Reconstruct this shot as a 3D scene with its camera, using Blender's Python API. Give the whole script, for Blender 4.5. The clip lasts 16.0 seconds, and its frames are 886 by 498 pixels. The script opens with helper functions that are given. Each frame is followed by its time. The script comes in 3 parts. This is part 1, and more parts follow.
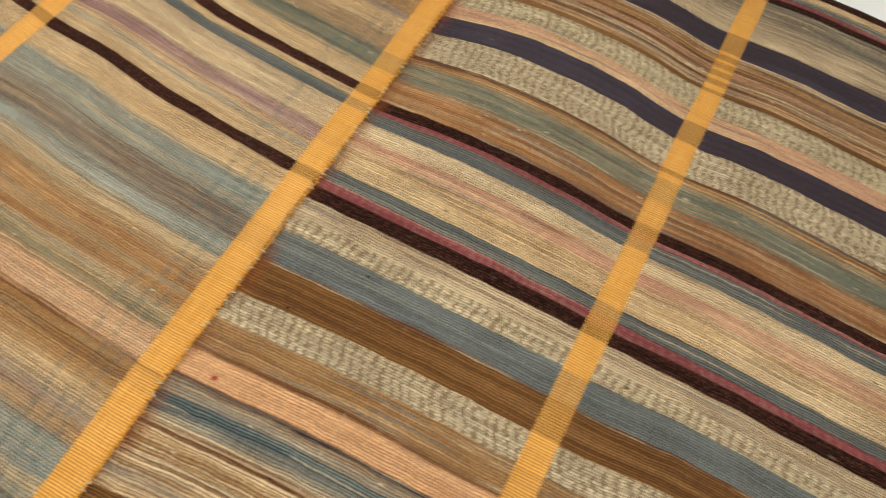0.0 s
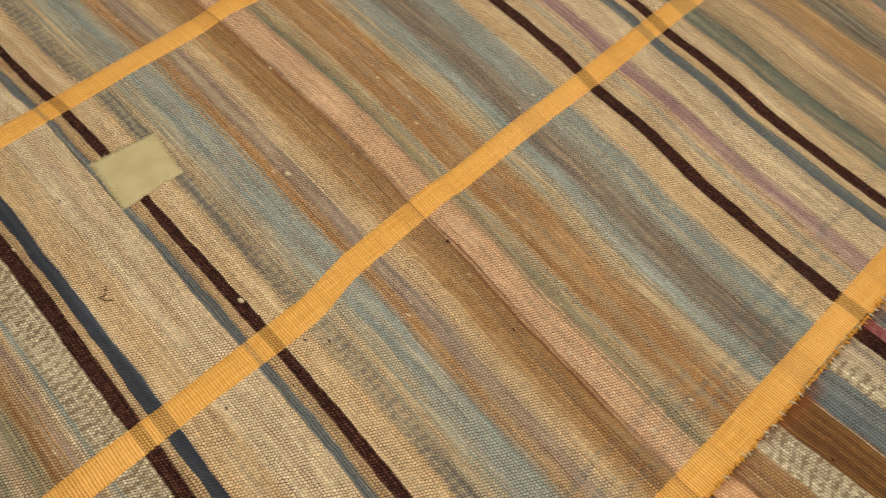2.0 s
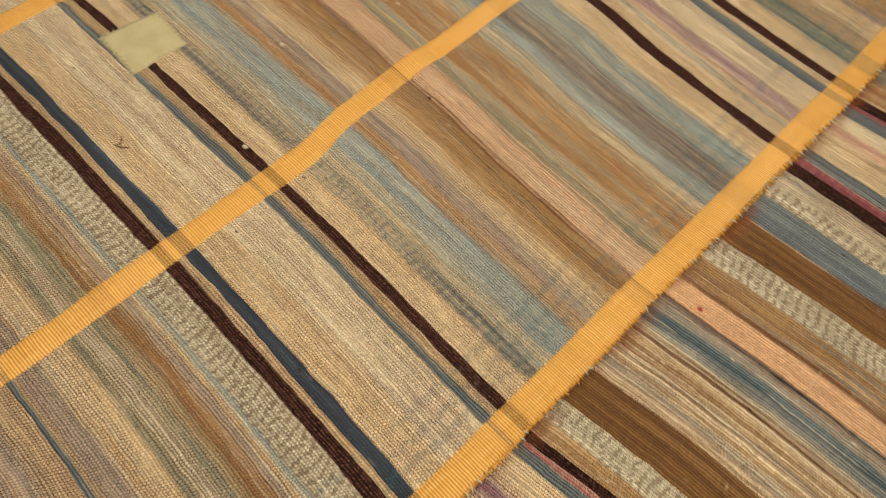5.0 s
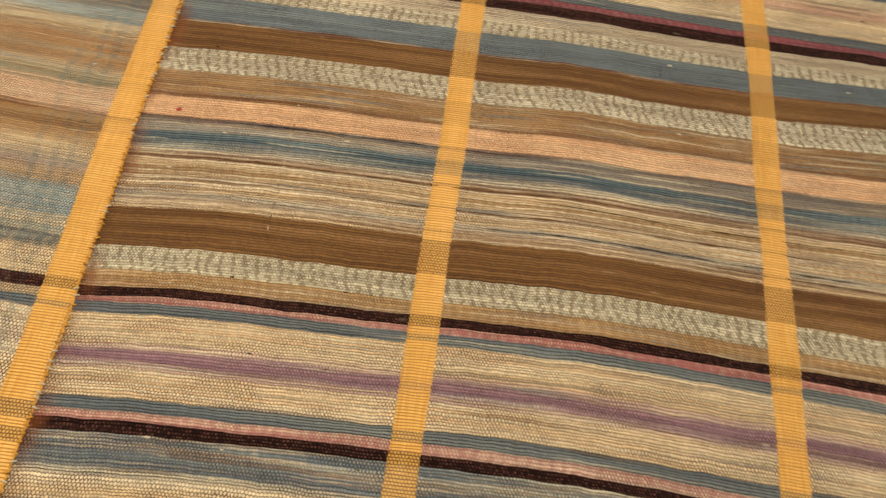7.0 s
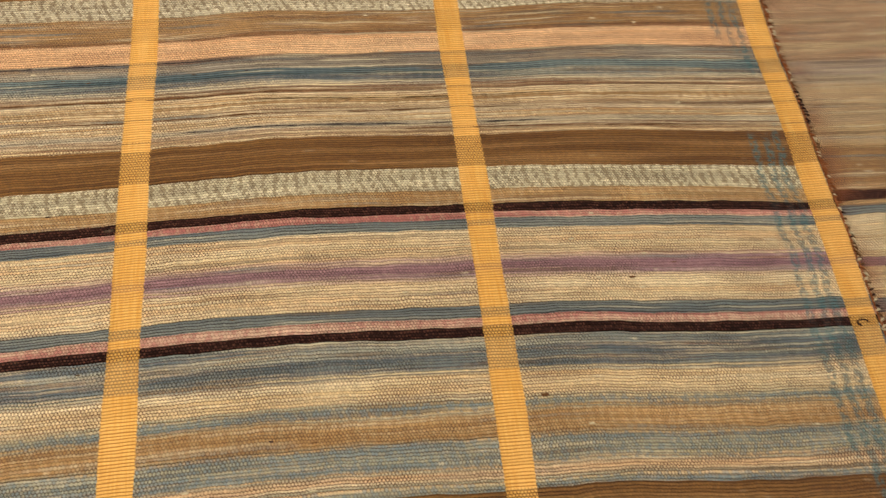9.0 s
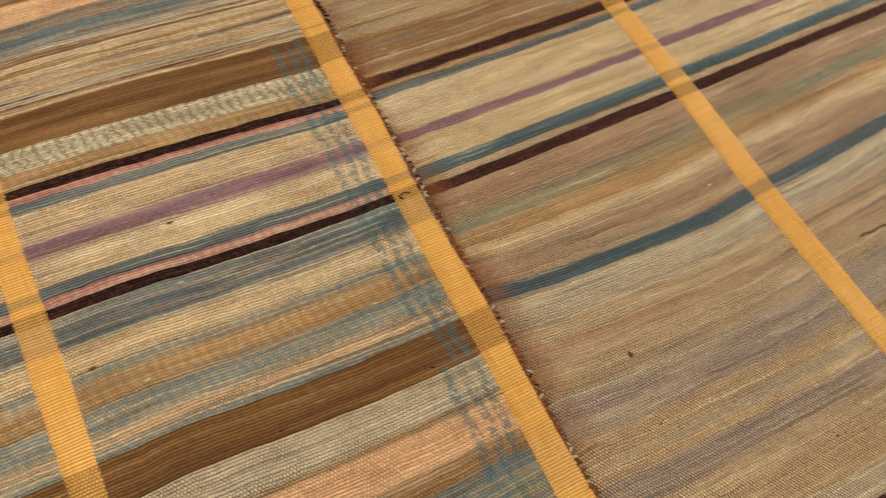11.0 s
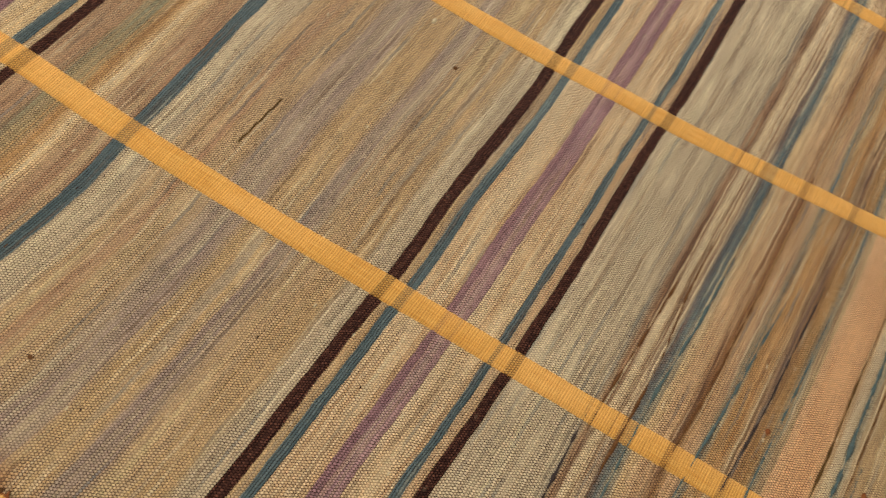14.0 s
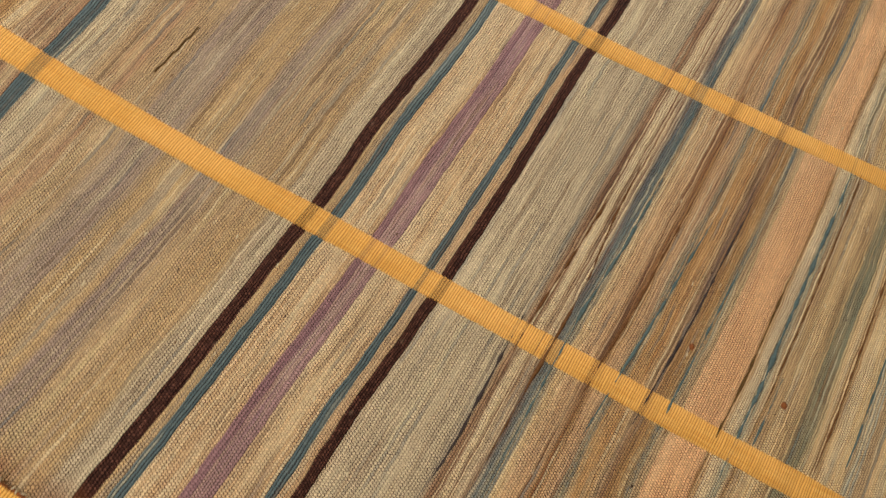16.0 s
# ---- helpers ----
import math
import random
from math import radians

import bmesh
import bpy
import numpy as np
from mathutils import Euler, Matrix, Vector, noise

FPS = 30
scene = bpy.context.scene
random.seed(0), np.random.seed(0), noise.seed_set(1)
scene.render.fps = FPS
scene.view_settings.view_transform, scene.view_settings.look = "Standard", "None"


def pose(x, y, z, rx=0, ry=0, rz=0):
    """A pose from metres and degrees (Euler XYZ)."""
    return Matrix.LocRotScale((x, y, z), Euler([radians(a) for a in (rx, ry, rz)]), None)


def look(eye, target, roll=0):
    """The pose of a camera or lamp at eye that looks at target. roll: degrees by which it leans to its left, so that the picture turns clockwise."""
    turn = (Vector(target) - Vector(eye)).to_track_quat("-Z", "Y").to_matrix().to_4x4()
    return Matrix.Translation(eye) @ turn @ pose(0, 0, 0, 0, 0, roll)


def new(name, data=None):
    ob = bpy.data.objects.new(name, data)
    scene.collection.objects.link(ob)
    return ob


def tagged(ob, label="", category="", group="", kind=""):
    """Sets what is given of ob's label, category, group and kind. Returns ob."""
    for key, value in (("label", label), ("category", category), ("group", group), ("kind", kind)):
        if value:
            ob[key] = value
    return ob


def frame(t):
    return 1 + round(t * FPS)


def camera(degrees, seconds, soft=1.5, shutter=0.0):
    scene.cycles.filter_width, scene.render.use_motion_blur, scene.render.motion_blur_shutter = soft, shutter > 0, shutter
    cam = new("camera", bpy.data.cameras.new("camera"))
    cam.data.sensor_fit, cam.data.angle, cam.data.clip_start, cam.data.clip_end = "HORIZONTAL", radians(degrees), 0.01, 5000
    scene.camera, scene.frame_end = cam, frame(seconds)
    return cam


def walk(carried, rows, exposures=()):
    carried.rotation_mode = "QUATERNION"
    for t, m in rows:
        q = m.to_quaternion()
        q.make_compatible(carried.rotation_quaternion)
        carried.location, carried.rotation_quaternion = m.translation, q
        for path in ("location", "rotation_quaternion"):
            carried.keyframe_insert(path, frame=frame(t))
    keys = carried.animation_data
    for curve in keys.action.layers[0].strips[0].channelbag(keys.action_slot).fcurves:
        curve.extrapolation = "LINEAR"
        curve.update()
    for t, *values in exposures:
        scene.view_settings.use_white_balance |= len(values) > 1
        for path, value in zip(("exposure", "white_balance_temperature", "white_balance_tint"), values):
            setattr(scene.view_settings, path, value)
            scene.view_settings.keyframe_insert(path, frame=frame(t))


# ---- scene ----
# A large flat-woven striped rug of three sewn panels, filmed from hand height above it.

# ---- camera ----
cam = camera(56.54, 16.0, soft=1.4, shutter=0.35)
PATH = [
    (0.0, pose(-0.0609, 0.2980, 0.6093, 33.171, -5.858, 27.142)),
    (0.5, pose(-0.1562, 0.2704, 0.6105, 33.361, -4.285, 30.325)),
    (1.0, pose(-0.2280, 0.2423, 0.6157, 33.463, -2.115, 37.339)),
    (1.5, pose(-0.2795, 0.2100, 0.6161, 34.017, -1.572, 42.736)),
    (2.0, pose(-0.3223, 0.1933, 0.6105, 33.467, -0.915, 47.586)),
    (2.5, pose(-0.3499, 0.1727, 0.6052, 33.554, -0.267, 51.178)),
    (3.0, pose(-0.3649, 0.1523, 0.6154, 33.635, -0.765, 53.278)),
    (3.2, pose(-0.3691, 0.1441, 0.6177, 33.612, -1.506, 53.159)),
    (5.3, pose(-0.1797, 0.0660, 0.6001, 32.668, -2.319, 41.258)),
    (5.5, pose(-0.1601, 0.0639, 0.5920, 30.849, -2.364, 37.307)),
    (6.0, pose(-0.1144, 0.0594, 0.5861, 29.654, -2.533, 24.033)),
    (6.5, pose(-0.0708, 0.0364, 0.5851, 30.523, -4.477, 13.638)),
    (7.0, pose(-0.0408, 0.0188, 0.5887, 30.949, -4.363, 6.338)),
    (7.5, pose(-0.0000, 0.0000, 0.6000, 29.975, -4.644, -0.192)),
    (8.0, pose(0.0493, -0.0226, 0.6041, 29.917, -5.253, -4.436)),
    (8.2, pose(0.0619, -0.0306, 0.5983, 29.691, -5.193, -4.736)),
    (10.3, pose(0.2355, -0.1236, 0.5989, 29.951, -6.082, -20.606)),
    (10.5, pose(0.2684, -0.1345, 0.5999, 29.678, -6.061, -23.057)),
    (11.0, pose(0.3128, -0.1550, 0.6014, 29.801, -7.478, -30.377)),
    (11.5, pose(0.3538, -0.1745, 0.6074, 29.730, -8.407, -36.705)),
    (12.0, pose(0.4009, -0.2001, 0.6204, 29.104, -9.184, -41.751)),
    (12.5, pose(0.4343, -0.2306, 0.6286, 29.306, -10.131, -46.489)),
    (13.0, pose(0.4625, -0.2574, 0.6419, 29.238, -11.642, -51.524)),
    (13.5, pose(0.4893, -0.2953, 0.6536, 29.613, -12.517, -57.129)),
    (14.0, pose(0.5139, -0.3238, 0.6678, 29.416, -13.038, -61.810)),
    (14.5, pose(0.5362, -0.3434, 0.6730, 29.091, -13.697, -64.678)),
    (15.0, pose(0.5451, -0.3566, 0.6778, 29.111, -13.765, -66.157)),
    (15.5, pose(0.5451, -0.3658, 0.6744, 28.608, -13.436, -66.184)),
    (16.0, pose(0.5249, -0.3668, 0.6708, 25.795, -13.972, -64.357)),
]
walk(cam, PATH, exposures=[(0.0, 0.0), (1.5, -0.08), (3.0, -0.11), (5.4, 0.0), (6.6, 0.04), (8.2, 0.10), (10.4, 0.20), (11.5, 0.20), (13.5, 0.23), (15.0, 0.30), (16.0, 0.35)])

# ---- world and lights ----
world = bpy.data.worlds.new("room_air")
scene.world = world
world.use_nodes = True
wn = world.node_tree
sky = wn.nodes.new("ShaderNodeTexSky")
sky.sky_type = "NISHITA"
sky.sun_disc = False
sky.sun_elevation = radians(35)
sky.sun_rotation = radians(110)
wn.links.new(sky.outputs["Color"], wn.nodes["Background"].inputs["Color"])
wn.nodes["Background"].inputs["Strength"].default_value = 0.08


def area_lamp(name, m, sx, sy, watts, colour):
    data = bpy.data.lights.new(name, "AREA")
    data.shape, data.size, data.size_y = "RECTANGLE", sx, sy
    data.energy, data.color = watts, colour
    ob = new(name, data)
    ob.matrix_world = m
    return ob


# added broad light from the east; its window is assumed, out of view
area_lamp("unseen_east_light", look((2.86, 0.3, 1.45), (0.2, 0.2, 0.0)), 1.5, 1.3, 48, (1.0, 0.985, 0.96))
# added light with no fixture, placed to brighten the rug's west part
area_lamp("unseen_low_light", look((-0.58, 0.44, 1.62), (-0.58, 0.44, 0.0)), 0.45, 0.45, 29, (1.0, 0.975, 0.93))


# ---- small helpers ----
def lin(r, g, b):
    """Linear colour from an 8-bit display colour."""
    out = []
    for c in (r, g, b):
        c /= 255.0
        out.append(c / 12.92 if c <= 0.04045 else ((c + 0.055) / 1.055) ** 2.4)
    return (*out, 1.0)


def dye(r, g, b, k=1.0):
    """Linear colour of a dyed yarn, k times as light."""
    c = lin(r, g, b)
    return (min(0.9, c[0] * 0.975 * k), min(0.9, c[1] * k), min(0.9, c[2] * 1.03 * k), 1.0)


def part(name, bm, material, parent, label=""):
    """Links a bmesh as one mesh object under a thing or a part."""
    me = bpy.data.meshes.new(name)
    bm.to_mesh(me)
    bm.free()
    me.materials.append(material)
    ob = new(name, me)
    ob.parent = parent
    if label:
        tagged(ob, label)
    return ob


def smooth(me):
    me.polygons.foreach_set("use_smooth", [True] * len(me.polygons))


def clamp01(v):
    return max(0.0, min(1.0, v))


def lerp_table(table, v):
    """Smooth curve through the table's points."""
    if v <= table[0][0]:
        return table[0][1]
    if v >= table[-1][0]:
        return table[-1][1]
    i = 0
    while v > table[i + 1][0]:
        i += 1

    def slope(m):
        (a, fa), (b, fb) = table[max(m - 1, 0)], table[min(m + 1, len(table) - 1)]
        return (fb - fa) / (b - a)

    (a, fa), (b, fb) = table[i], table[i + 1]
    k = (v - a) / (b - a)
    bend = k * (1 - k) * (b - a)
    return fa + (fb - fa) * k * k * (3 - 2 * k) + bend * ((1 - k) * slope(i) - k * slope(i + 1))


class Nodes:
    """A short way to write node trees."""

    def __init__(self, name):
        self.mat = bpy.data.materials.new(name)
        self.mat.use_nodes = True
        self.tree = self.mat.node_tree
        self.bsdf = self.tree.nodes["Principled BSDF"]

    def node(self, kind, **values):
        n = self.tree.nodes.new(kind)
        for key, value in values.items():
            setattr(n, key, value)
        return n

    def wire(self, value, socket):
        if isinstance(value, bpy.types.NodeSocket):
            self.tree.links.new(value, socket)
        else:
            socket.default_value = value

    def math(self, op, a, b=0.0, c=None, clamp=False):
        n = self.node("ShaderNodeMath", operation=op, use_clamp=clamp)
        self.wire(a, n.inputs[0])
        self.wire(b, n.inputs[1])
        if c is not None:
            self.wire(c, n.inputs[2])
        return n.outputs[0]

    def range(self, v, lo, hi, a=0.0, b=1.0):
        n = self.node("ShaderNodeMapRange", interpolation_type="SMOOTHSTEP")
        for value, socket in zip((v, lo, hi, a, b), n.inputs):
            self.wire(value, socket)
        return n.outputs[0]

    def mix(self, k, a, b, blend="MIX"):
        n = self.node("ShaderNodeMix", data_type="RGBA", blend_type=blend)
        self.wire(k, n.inputs["Factor"])
        self.wire(a, n.inputs[6])
        self.wire(b, n.inputs[7])
        return n.outputs[2]

    def xyz(self, x, y, z=0.0):
        n = self.node("ShaderNodeCombineXYZ")
        for value, socket in zip((x, y, z), n.inputs):
            self.wire(value, socket)
        return n.outputs[0]

    def noise(self, vector, scale=1.0, detail=2.0, rough=0.5):
        n = self.node("ShaderNodeTexNoise")
        self.wire(vector, n.inputs["Vector"])
        n.inputs["Scale"].default_value = scale
        n.inputs["Detail"].default_value = detail
        n.inputs["Roughness"].default_value = rough
        return n.outputs["Fac"]

    def white(self, vector):
        n = self.node("ShaderNodeTexWhiteNoise", noise_dimensions="2D")
        self.wire(vector, n.inputs["Vector"])
        return n.outputs["Value"]

    def uv(self, name):
        n = self.node("ShaderNodeUVMap", uv_map=name)
        s = self.node("ShaderNodeSeparateXYZ")
        self.tree.links.new(n.outputs[0], s.inputs[0])
        return s.outputs[0], s.outputs[1]

    def bump(self, height, strength, distance):
        n = self.node("ShaderNodeBump")
        n.inputs["Strength"].default_value = strength
        n.inputs["Distance"].default_value = distance
        self.wire(height, n.inputs["Height"])
        self.tree.links.new(n.outputs[0], self.bsdf.inputs["Normal"])

    def finish(self, colour, rough, specular=0.25):
        self.wire(colour, self.bsdf.inputs["Base Color"])
        self.wire(rough, self.bsdf.inputs["Roughness"])
        self.bsdf.inputs["Specular IOR Level"].default_value = specular
        return self.mat


# ---- materials ----
PITCH_U, PITCH_V = 0.0026, 0.0025  # one visible thread bead, along and across the weft

# yarn: main colour, second colour, odd streak colour, warp colour in the gaps, streak, fleck, gap weight
YARN = {
    "cream": ((214, 184, 136), (204, 166, 114), (222, 198, 156), (158, 112, 66), 0.7, 0.1, 0.5),
    "cream_pale": ((220, 196, 154), (208, 178, 132), (200, 172, 136), (164, 120, 76), 0.7, 0.1, 0.5),
    "cream_gold": ((210, 182, 136), (204, 160, 110), (218, 194, 152), (156, 112, 68), 0.7, 0.08, 0.5),
    "cream_orange": ((208, 178, 134), (192, 150, 104), (216, 190, 148), (152, 104, 66), 0.8, 0.12, 0.5),
    "cream_pink": ((206, 164, 124), (190, 136, 112), (212, 178, 130), (160, 104, 66), 0.8, 0.08, 0.4),
    "cream_teal": ((202, 172, 126), (146, 150, 128), (210, 186, 140), (150, 108, 66), 0.9, 0.16, 0.5),
    "grey_cream": ((200, 177, 140), (174, 152, 120), (214, 192, 150), (132, 102, 72), 0.9, 0.3, 0.55),
    "grey_streak": ((142, 130, 106), (98, 90, 76), (182, 164, 128), (88, 72, 56), 1.0, 0.35, 0.45),
    "speckle": ((208, 190, 154), (120, 97, 68), (188, 166, 126), (128, 98, 64), 0.4, 0.78, 0.4),
    "speckle_grey": ((206, 187, 148), (124, 104, 74), (184, 168, 132), (124, 100, 70), 0.4, 0.78, 0.4),
    "tan": ((188, 146, 94), (172, 128, 78), (200, 164, 110), (138, 96, 54), 0.9, 0.12, 0.45),
    "tan_fleck": ((182, 140, 88), (138, 100, 58), (202, 168, 116), (126, 88, 48), 0.7, 0.5, 0.4),
    "tan_orange": ((184, 142, 92), (174, 124, 72), (172, 144, 104), (134, 96, 58), 1, 0.2, 0.45),
    "tan_red": ((176, 141, 104), (164, 124, 90), (192, 162, 118), (130, 94, 64), 1, 0.16, 0.5),
    "tan_yellow": ((190, 156, 108), (176, 142, 98), (172, 151, 121), (136, 105, 70), 1, 0.14, 0.55),
    "tan_peach": ((198, 160, 116), (188, 146, 102), (188, 158, 118), (146, 108, 70), 0.9, 0.14, 0.5),
    "tan_grey": ((188, 153, 109), (172, 142, 104), (198, 170, 122), (130, 98, 64), 1, 0.18, 0.5),
    "peach": ((214, 164, 116), (204, 150, 102), (218, 178, 132), (172, 116, 72), 0.5, 0.05, 0.4),
    "pink_peach": ((218, 176, 132), (208, 160, 116), (222, 188, 146), (166, 114, 76), 0.6, 0.08, 0.45),
    "brown": ((118, 80, 39), (98, 63, 30), (140, 100, 56), (78, 48, 24), 1.0, 0.02, 0.35),
    "brown_red": ((110, 66, 38), (92, 52, 32), (140, 92, 52), (78, 46, 28), 1.0, 0.15, 0.35),
    "brown_tan": ((160, 120, 74), (142, 102, 60), (174, 134, 88), (112, 78, 46), 1, 0.12, 0.4),
    "brown_mix": ((116, 76, 42), (90, 56, 32), (160, 116, 70), (80, 52, 30), 1.0, 0.30, 0.3),
    "dark": ((25, 11, 8), (20, 9, 6), (36, 17, 12), (112, 70, 54), 0.4, 0.02, 0.40),
    "navy": ((66, 56, 60), (58, 50, 56), (74, 68, 76), (48, 40, 42), 0.6, 0.05, 0.25),
    "navy_blue": ((60, 57, 57), (50, 48, 49), (82, 84, 82), (48, 44, 46), 0.7, 0.1, 0.3),
    "indigo": ((58, 60, 64), (48, 50, 56), (84, 88, 90), (38, 38, 42), 0.7, 0.1, 0.3),
    "slate": ((106, 107, 100), (86, 89, 86), (138, 134, 118), (70, 66, 62), 0.9, 0.34, 0.5),
    "slate_blue": ((86, 96, 94), (68, 80, 80), (124, 130, 120), (52, 52, 52), 0.9, 0.38, 0.55),
    "blue_grey": ((114, 116, 108), (84, 90, 90), (172, 160, 132), (76, 76, 72), 1, 0.32, 0.5),
    "blue_pale": ((158, 162, 146), (144, 150, 138), (176, 168, 138), (126, 114, 88), 0.9, 0.14, 0.45),
    "grey_fleck": ((150, 142, 116), (108, 116, 112), (176, 156, 114), (112, 94, 68), 0.8, 0.60, 0.4),
    "grey_green": ((116, 118, 98), (100, 104, 88), (136, 132, 104), (84, 78, 60), 0.9, 0.20, 0.35),
    "green_tan": ((150, 134, 98), (126, 124, 98), (170, 142, 98), (112, 88, 58), 1.0, 0.20, 0.45),
    "mauve": ((168, 145, 116), (154, 130, 112), (182, 158, 122), (122, 98, 74), 1.0, 0.2, 0.5),
    "mauve_brown": ((116, 86, 68), (92, 68, 60), (150, 116, 82), (80, 58, 46), 1.0, 0.25, 0.35),
    "purple": ((164, 127, 118), (144, 108, 110), (182, 150, 130), (124, 90, 80), 0.9, 0.12, 0.4),
    "purple_deep": ((150, 111, 108), (134, 96, 98), (166, 130, 120), (110, 78, 74), 0.8, 0.12, 0.45),
    "red": ((146, 80, 76), (112, 52, 54), (188, 136, 118), (98, 52, 46), 0.8, 0.5, 0.35),
    "pink": ((192, 134, 112), (150, 86, 76), (214, 178, 142), (136, 84, 66), 0.8, 0.5, 0.4),
    "teal_nub": ((96, 108, 104), (66, 90, 94), (170, 152, 118), (84, 72, 58), 1.0, 0.25, 0.45),
    "tan_rust": ((168, 118, 70), (132, 84, 46), (194, 154, 104), (112, 72, 40), 1.0, 0.3, 0.4),
    "grey_blue": ((112, 115, 109), (94, 98, 95), (134, 134, 123), (74, 72, 68), 0.8, 0.25, 0.45),
    "rust_tan": ((160, 118, 70), (142, 100, 56), (176, 138, 90), (112, 74, 40), 0.9, 0.15, 0.4),
    "grey_nub": ((162, 146, 114), (98, 96, 88), (196, 172, 130), (104, 84, 62), 1.0, 0.62, 0.4),
    "brown_grey": ((142, 126, 104), (118, 104, 88), (164, 150, 126), (94, 76, 60), 1.0, 0.3, 0.45),
    "teal_mix": ((128, 130, 110), (76, 98, 102), (160, 140, 100), (86, 78, 60), 1.0, 0.35, 0.4),
}
TEAL = lin(60, 102, 104)
RUST = lin(128, 72, 36)


HARD = ("dark", "navy", "navy_blue", "slate", "slate_blue", "brown", "red", "pink", "speckle", "speckle_grey", "peach", "purple_deep", "grey_blue", "indigo")


def woven(key, panel):
    """Weft-faced plain weave in beads, with streaks along the weft and tinted warps near the panel's sides."""
    a, b, c, gap, streak, fleck, gapw = YARN[key]
    a, b, c = dye(*a), dye(*b), dye(*c)
    # warp colour is darkened here to paint shade into the gaps
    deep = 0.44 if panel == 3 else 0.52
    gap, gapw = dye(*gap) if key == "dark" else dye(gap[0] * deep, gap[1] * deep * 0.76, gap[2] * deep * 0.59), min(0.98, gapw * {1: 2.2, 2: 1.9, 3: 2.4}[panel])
    lined = key in ("slate", "slate_blue", "brown")
    soft = key not in HARD
    n = Nodes("weave_" + key)
    u, v = n.uv("cloth")
    dl, dr = n.uv("edge")
    span, blend = n.uv("span")
    near = n.node("ShaderNodeAttribute", attribute_name="near").outputs["Color"]
    wob = n.noise(n.xyz(n.math("MULTIPLY", u, 45.0), n.math("MULTIPLY", v, 45.0), panel), 1.0, 1.0)
    # crooked warps, thick and thin rows
    warp = n.math("ADD", n.math("DIVIDE", u, PITCH_U), n.math("MULTIPLY", wob, 0.9))
    warp = n.math("ADD", warp, n.math("MULTIPLY", n.noise(n.xyz(n.math("MULTIPLY", u, 150.0), n.math("MULTIPLY", v, 24.0), panel), 1.0, 1.0), 0.7))
    row_v = n.math("ADD", n.math("DIVIDE", v, PITCH_V), n.math("MULTIPLY", wob, 0.8))
    row_v = n.math("ADD", row_v, n.math("MULTIPLY", n.noise(n.xyz(n.math("MULTIPLY", u, 6.0), n.math("MULTIPLY", v, 170.0), panel), 1.0, 1.0), 0.9))
    row_v = n.math("ADD", row_v, n.math("MULTIPLY", n.noise(n.xyz(n.math("MULTIPLY", u, 210.0), n.math("MULTIPLY", v, 90.0), panel), 1.0, 1.0), 0.35))
    # the beads of one row settle between those of the next
    nest = n.math("MULTIPLY", n.math("COSINE", n.math("MULTIPLY", row_v, math.pi)), n.math("COSINE", n.math("MULTIPLY", warp, 2 * math.pi)))
    row_v = n.math("SUBTRACT", row_v, n.math("MULTIPLY", nest, 0.04 if lined else 0.15))
    row = n.math("FLOOR", row_v)
    fv = n.math("FRACT", row_v)
    uu = n.math("ADD", warp, n.math("MULTIPLY", n.math("MODULO", row, 2.0), 0.5))
    cell = n.math("FLOOR", uu)
    fu = n.math("FRACT", uu)
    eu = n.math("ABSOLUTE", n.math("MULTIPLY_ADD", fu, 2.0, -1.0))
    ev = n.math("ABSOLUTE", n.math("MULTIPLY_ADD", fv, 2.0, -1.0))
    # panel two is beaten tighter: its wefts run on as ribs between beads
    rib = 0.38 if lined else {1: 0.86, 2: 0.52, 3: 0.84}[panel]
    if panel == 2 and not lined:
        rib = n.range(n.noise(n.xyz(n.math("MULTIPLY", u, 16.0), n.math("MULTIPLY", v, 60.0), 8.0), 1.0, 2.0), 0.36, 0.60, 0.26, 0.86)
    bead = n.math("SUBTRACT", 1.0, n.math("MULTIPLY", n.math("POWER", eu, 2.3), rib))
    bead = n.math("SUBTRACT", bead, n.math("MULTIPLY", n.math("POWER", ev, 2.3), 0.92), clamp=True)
    rnd = n.white(n.xyz(cell, row))
    rowrnd = n.white(n.xyz(row, panel * 13.0 + 0.5))
    # every weft row is its own yarn, changing slowly along its length
    long_u = n.math("MULTIPLY_ADD", u, 4.0, n.math("MULTIPLY", rowrnd, 50.0))
    yarn = n.noise(n.xyz(long_u, n.math("MULTIPLY", row, 0.73), panel * 3.7), 1.0, 3.0, 0.6)
    broad = n.noise(n.xyz(n.math("MULTIPLY", u, 2.2), n.math("MULTIPLY", v, 75.0), panel * 9.1), 1.0, 2.0)
    tint = n.noise(n.xyz(n.math("MULTIPLY", u, 8.0), n.math("MULTIPLY", v, 260.0), panel * 2.3), 1.0, 3.0, 0.65)
    patch = n.noise(n.xyz(u, v, panel * 5.0), 7.0, 3.0)
    col = n.mix(n.math("MULTIPLY", n.range(yarn, 0.40, 0.62), streak), a, b)
    col = n.mix(n.math("MULTIPLY", n.range(broad, 0.50, 0.66), streak * 0.85), col, c)
    if soft:
        # stray yarns of the neighbouring dyes
        ramp = n.node("ShaderNodeValToRGB")
        stops = ((0.0, (120, 124, 112)), (0.36, (132, 130, 110)), (0.41, (168, 138, 98)), (0.50, (176, 142, 100)), (0.57, (142, 114, 98)), (0.61, (210, 184, 138)), (0.66, (160, 112, 68)), (1.0, (100, 70, 46)))
        for k, (at, rgb) in enumerate(stops):
            e = ramp.color_ramp.elements[k] if k < 2 else ramp.color_ramp.elements.new(at)
            e.position, e.color = at, lin(*rgb)
        n.wire(tint, ramp.inputs[0])
        far = n.math("ABSOLUTE", n.math("SUBTRACT", tint, 0.46))
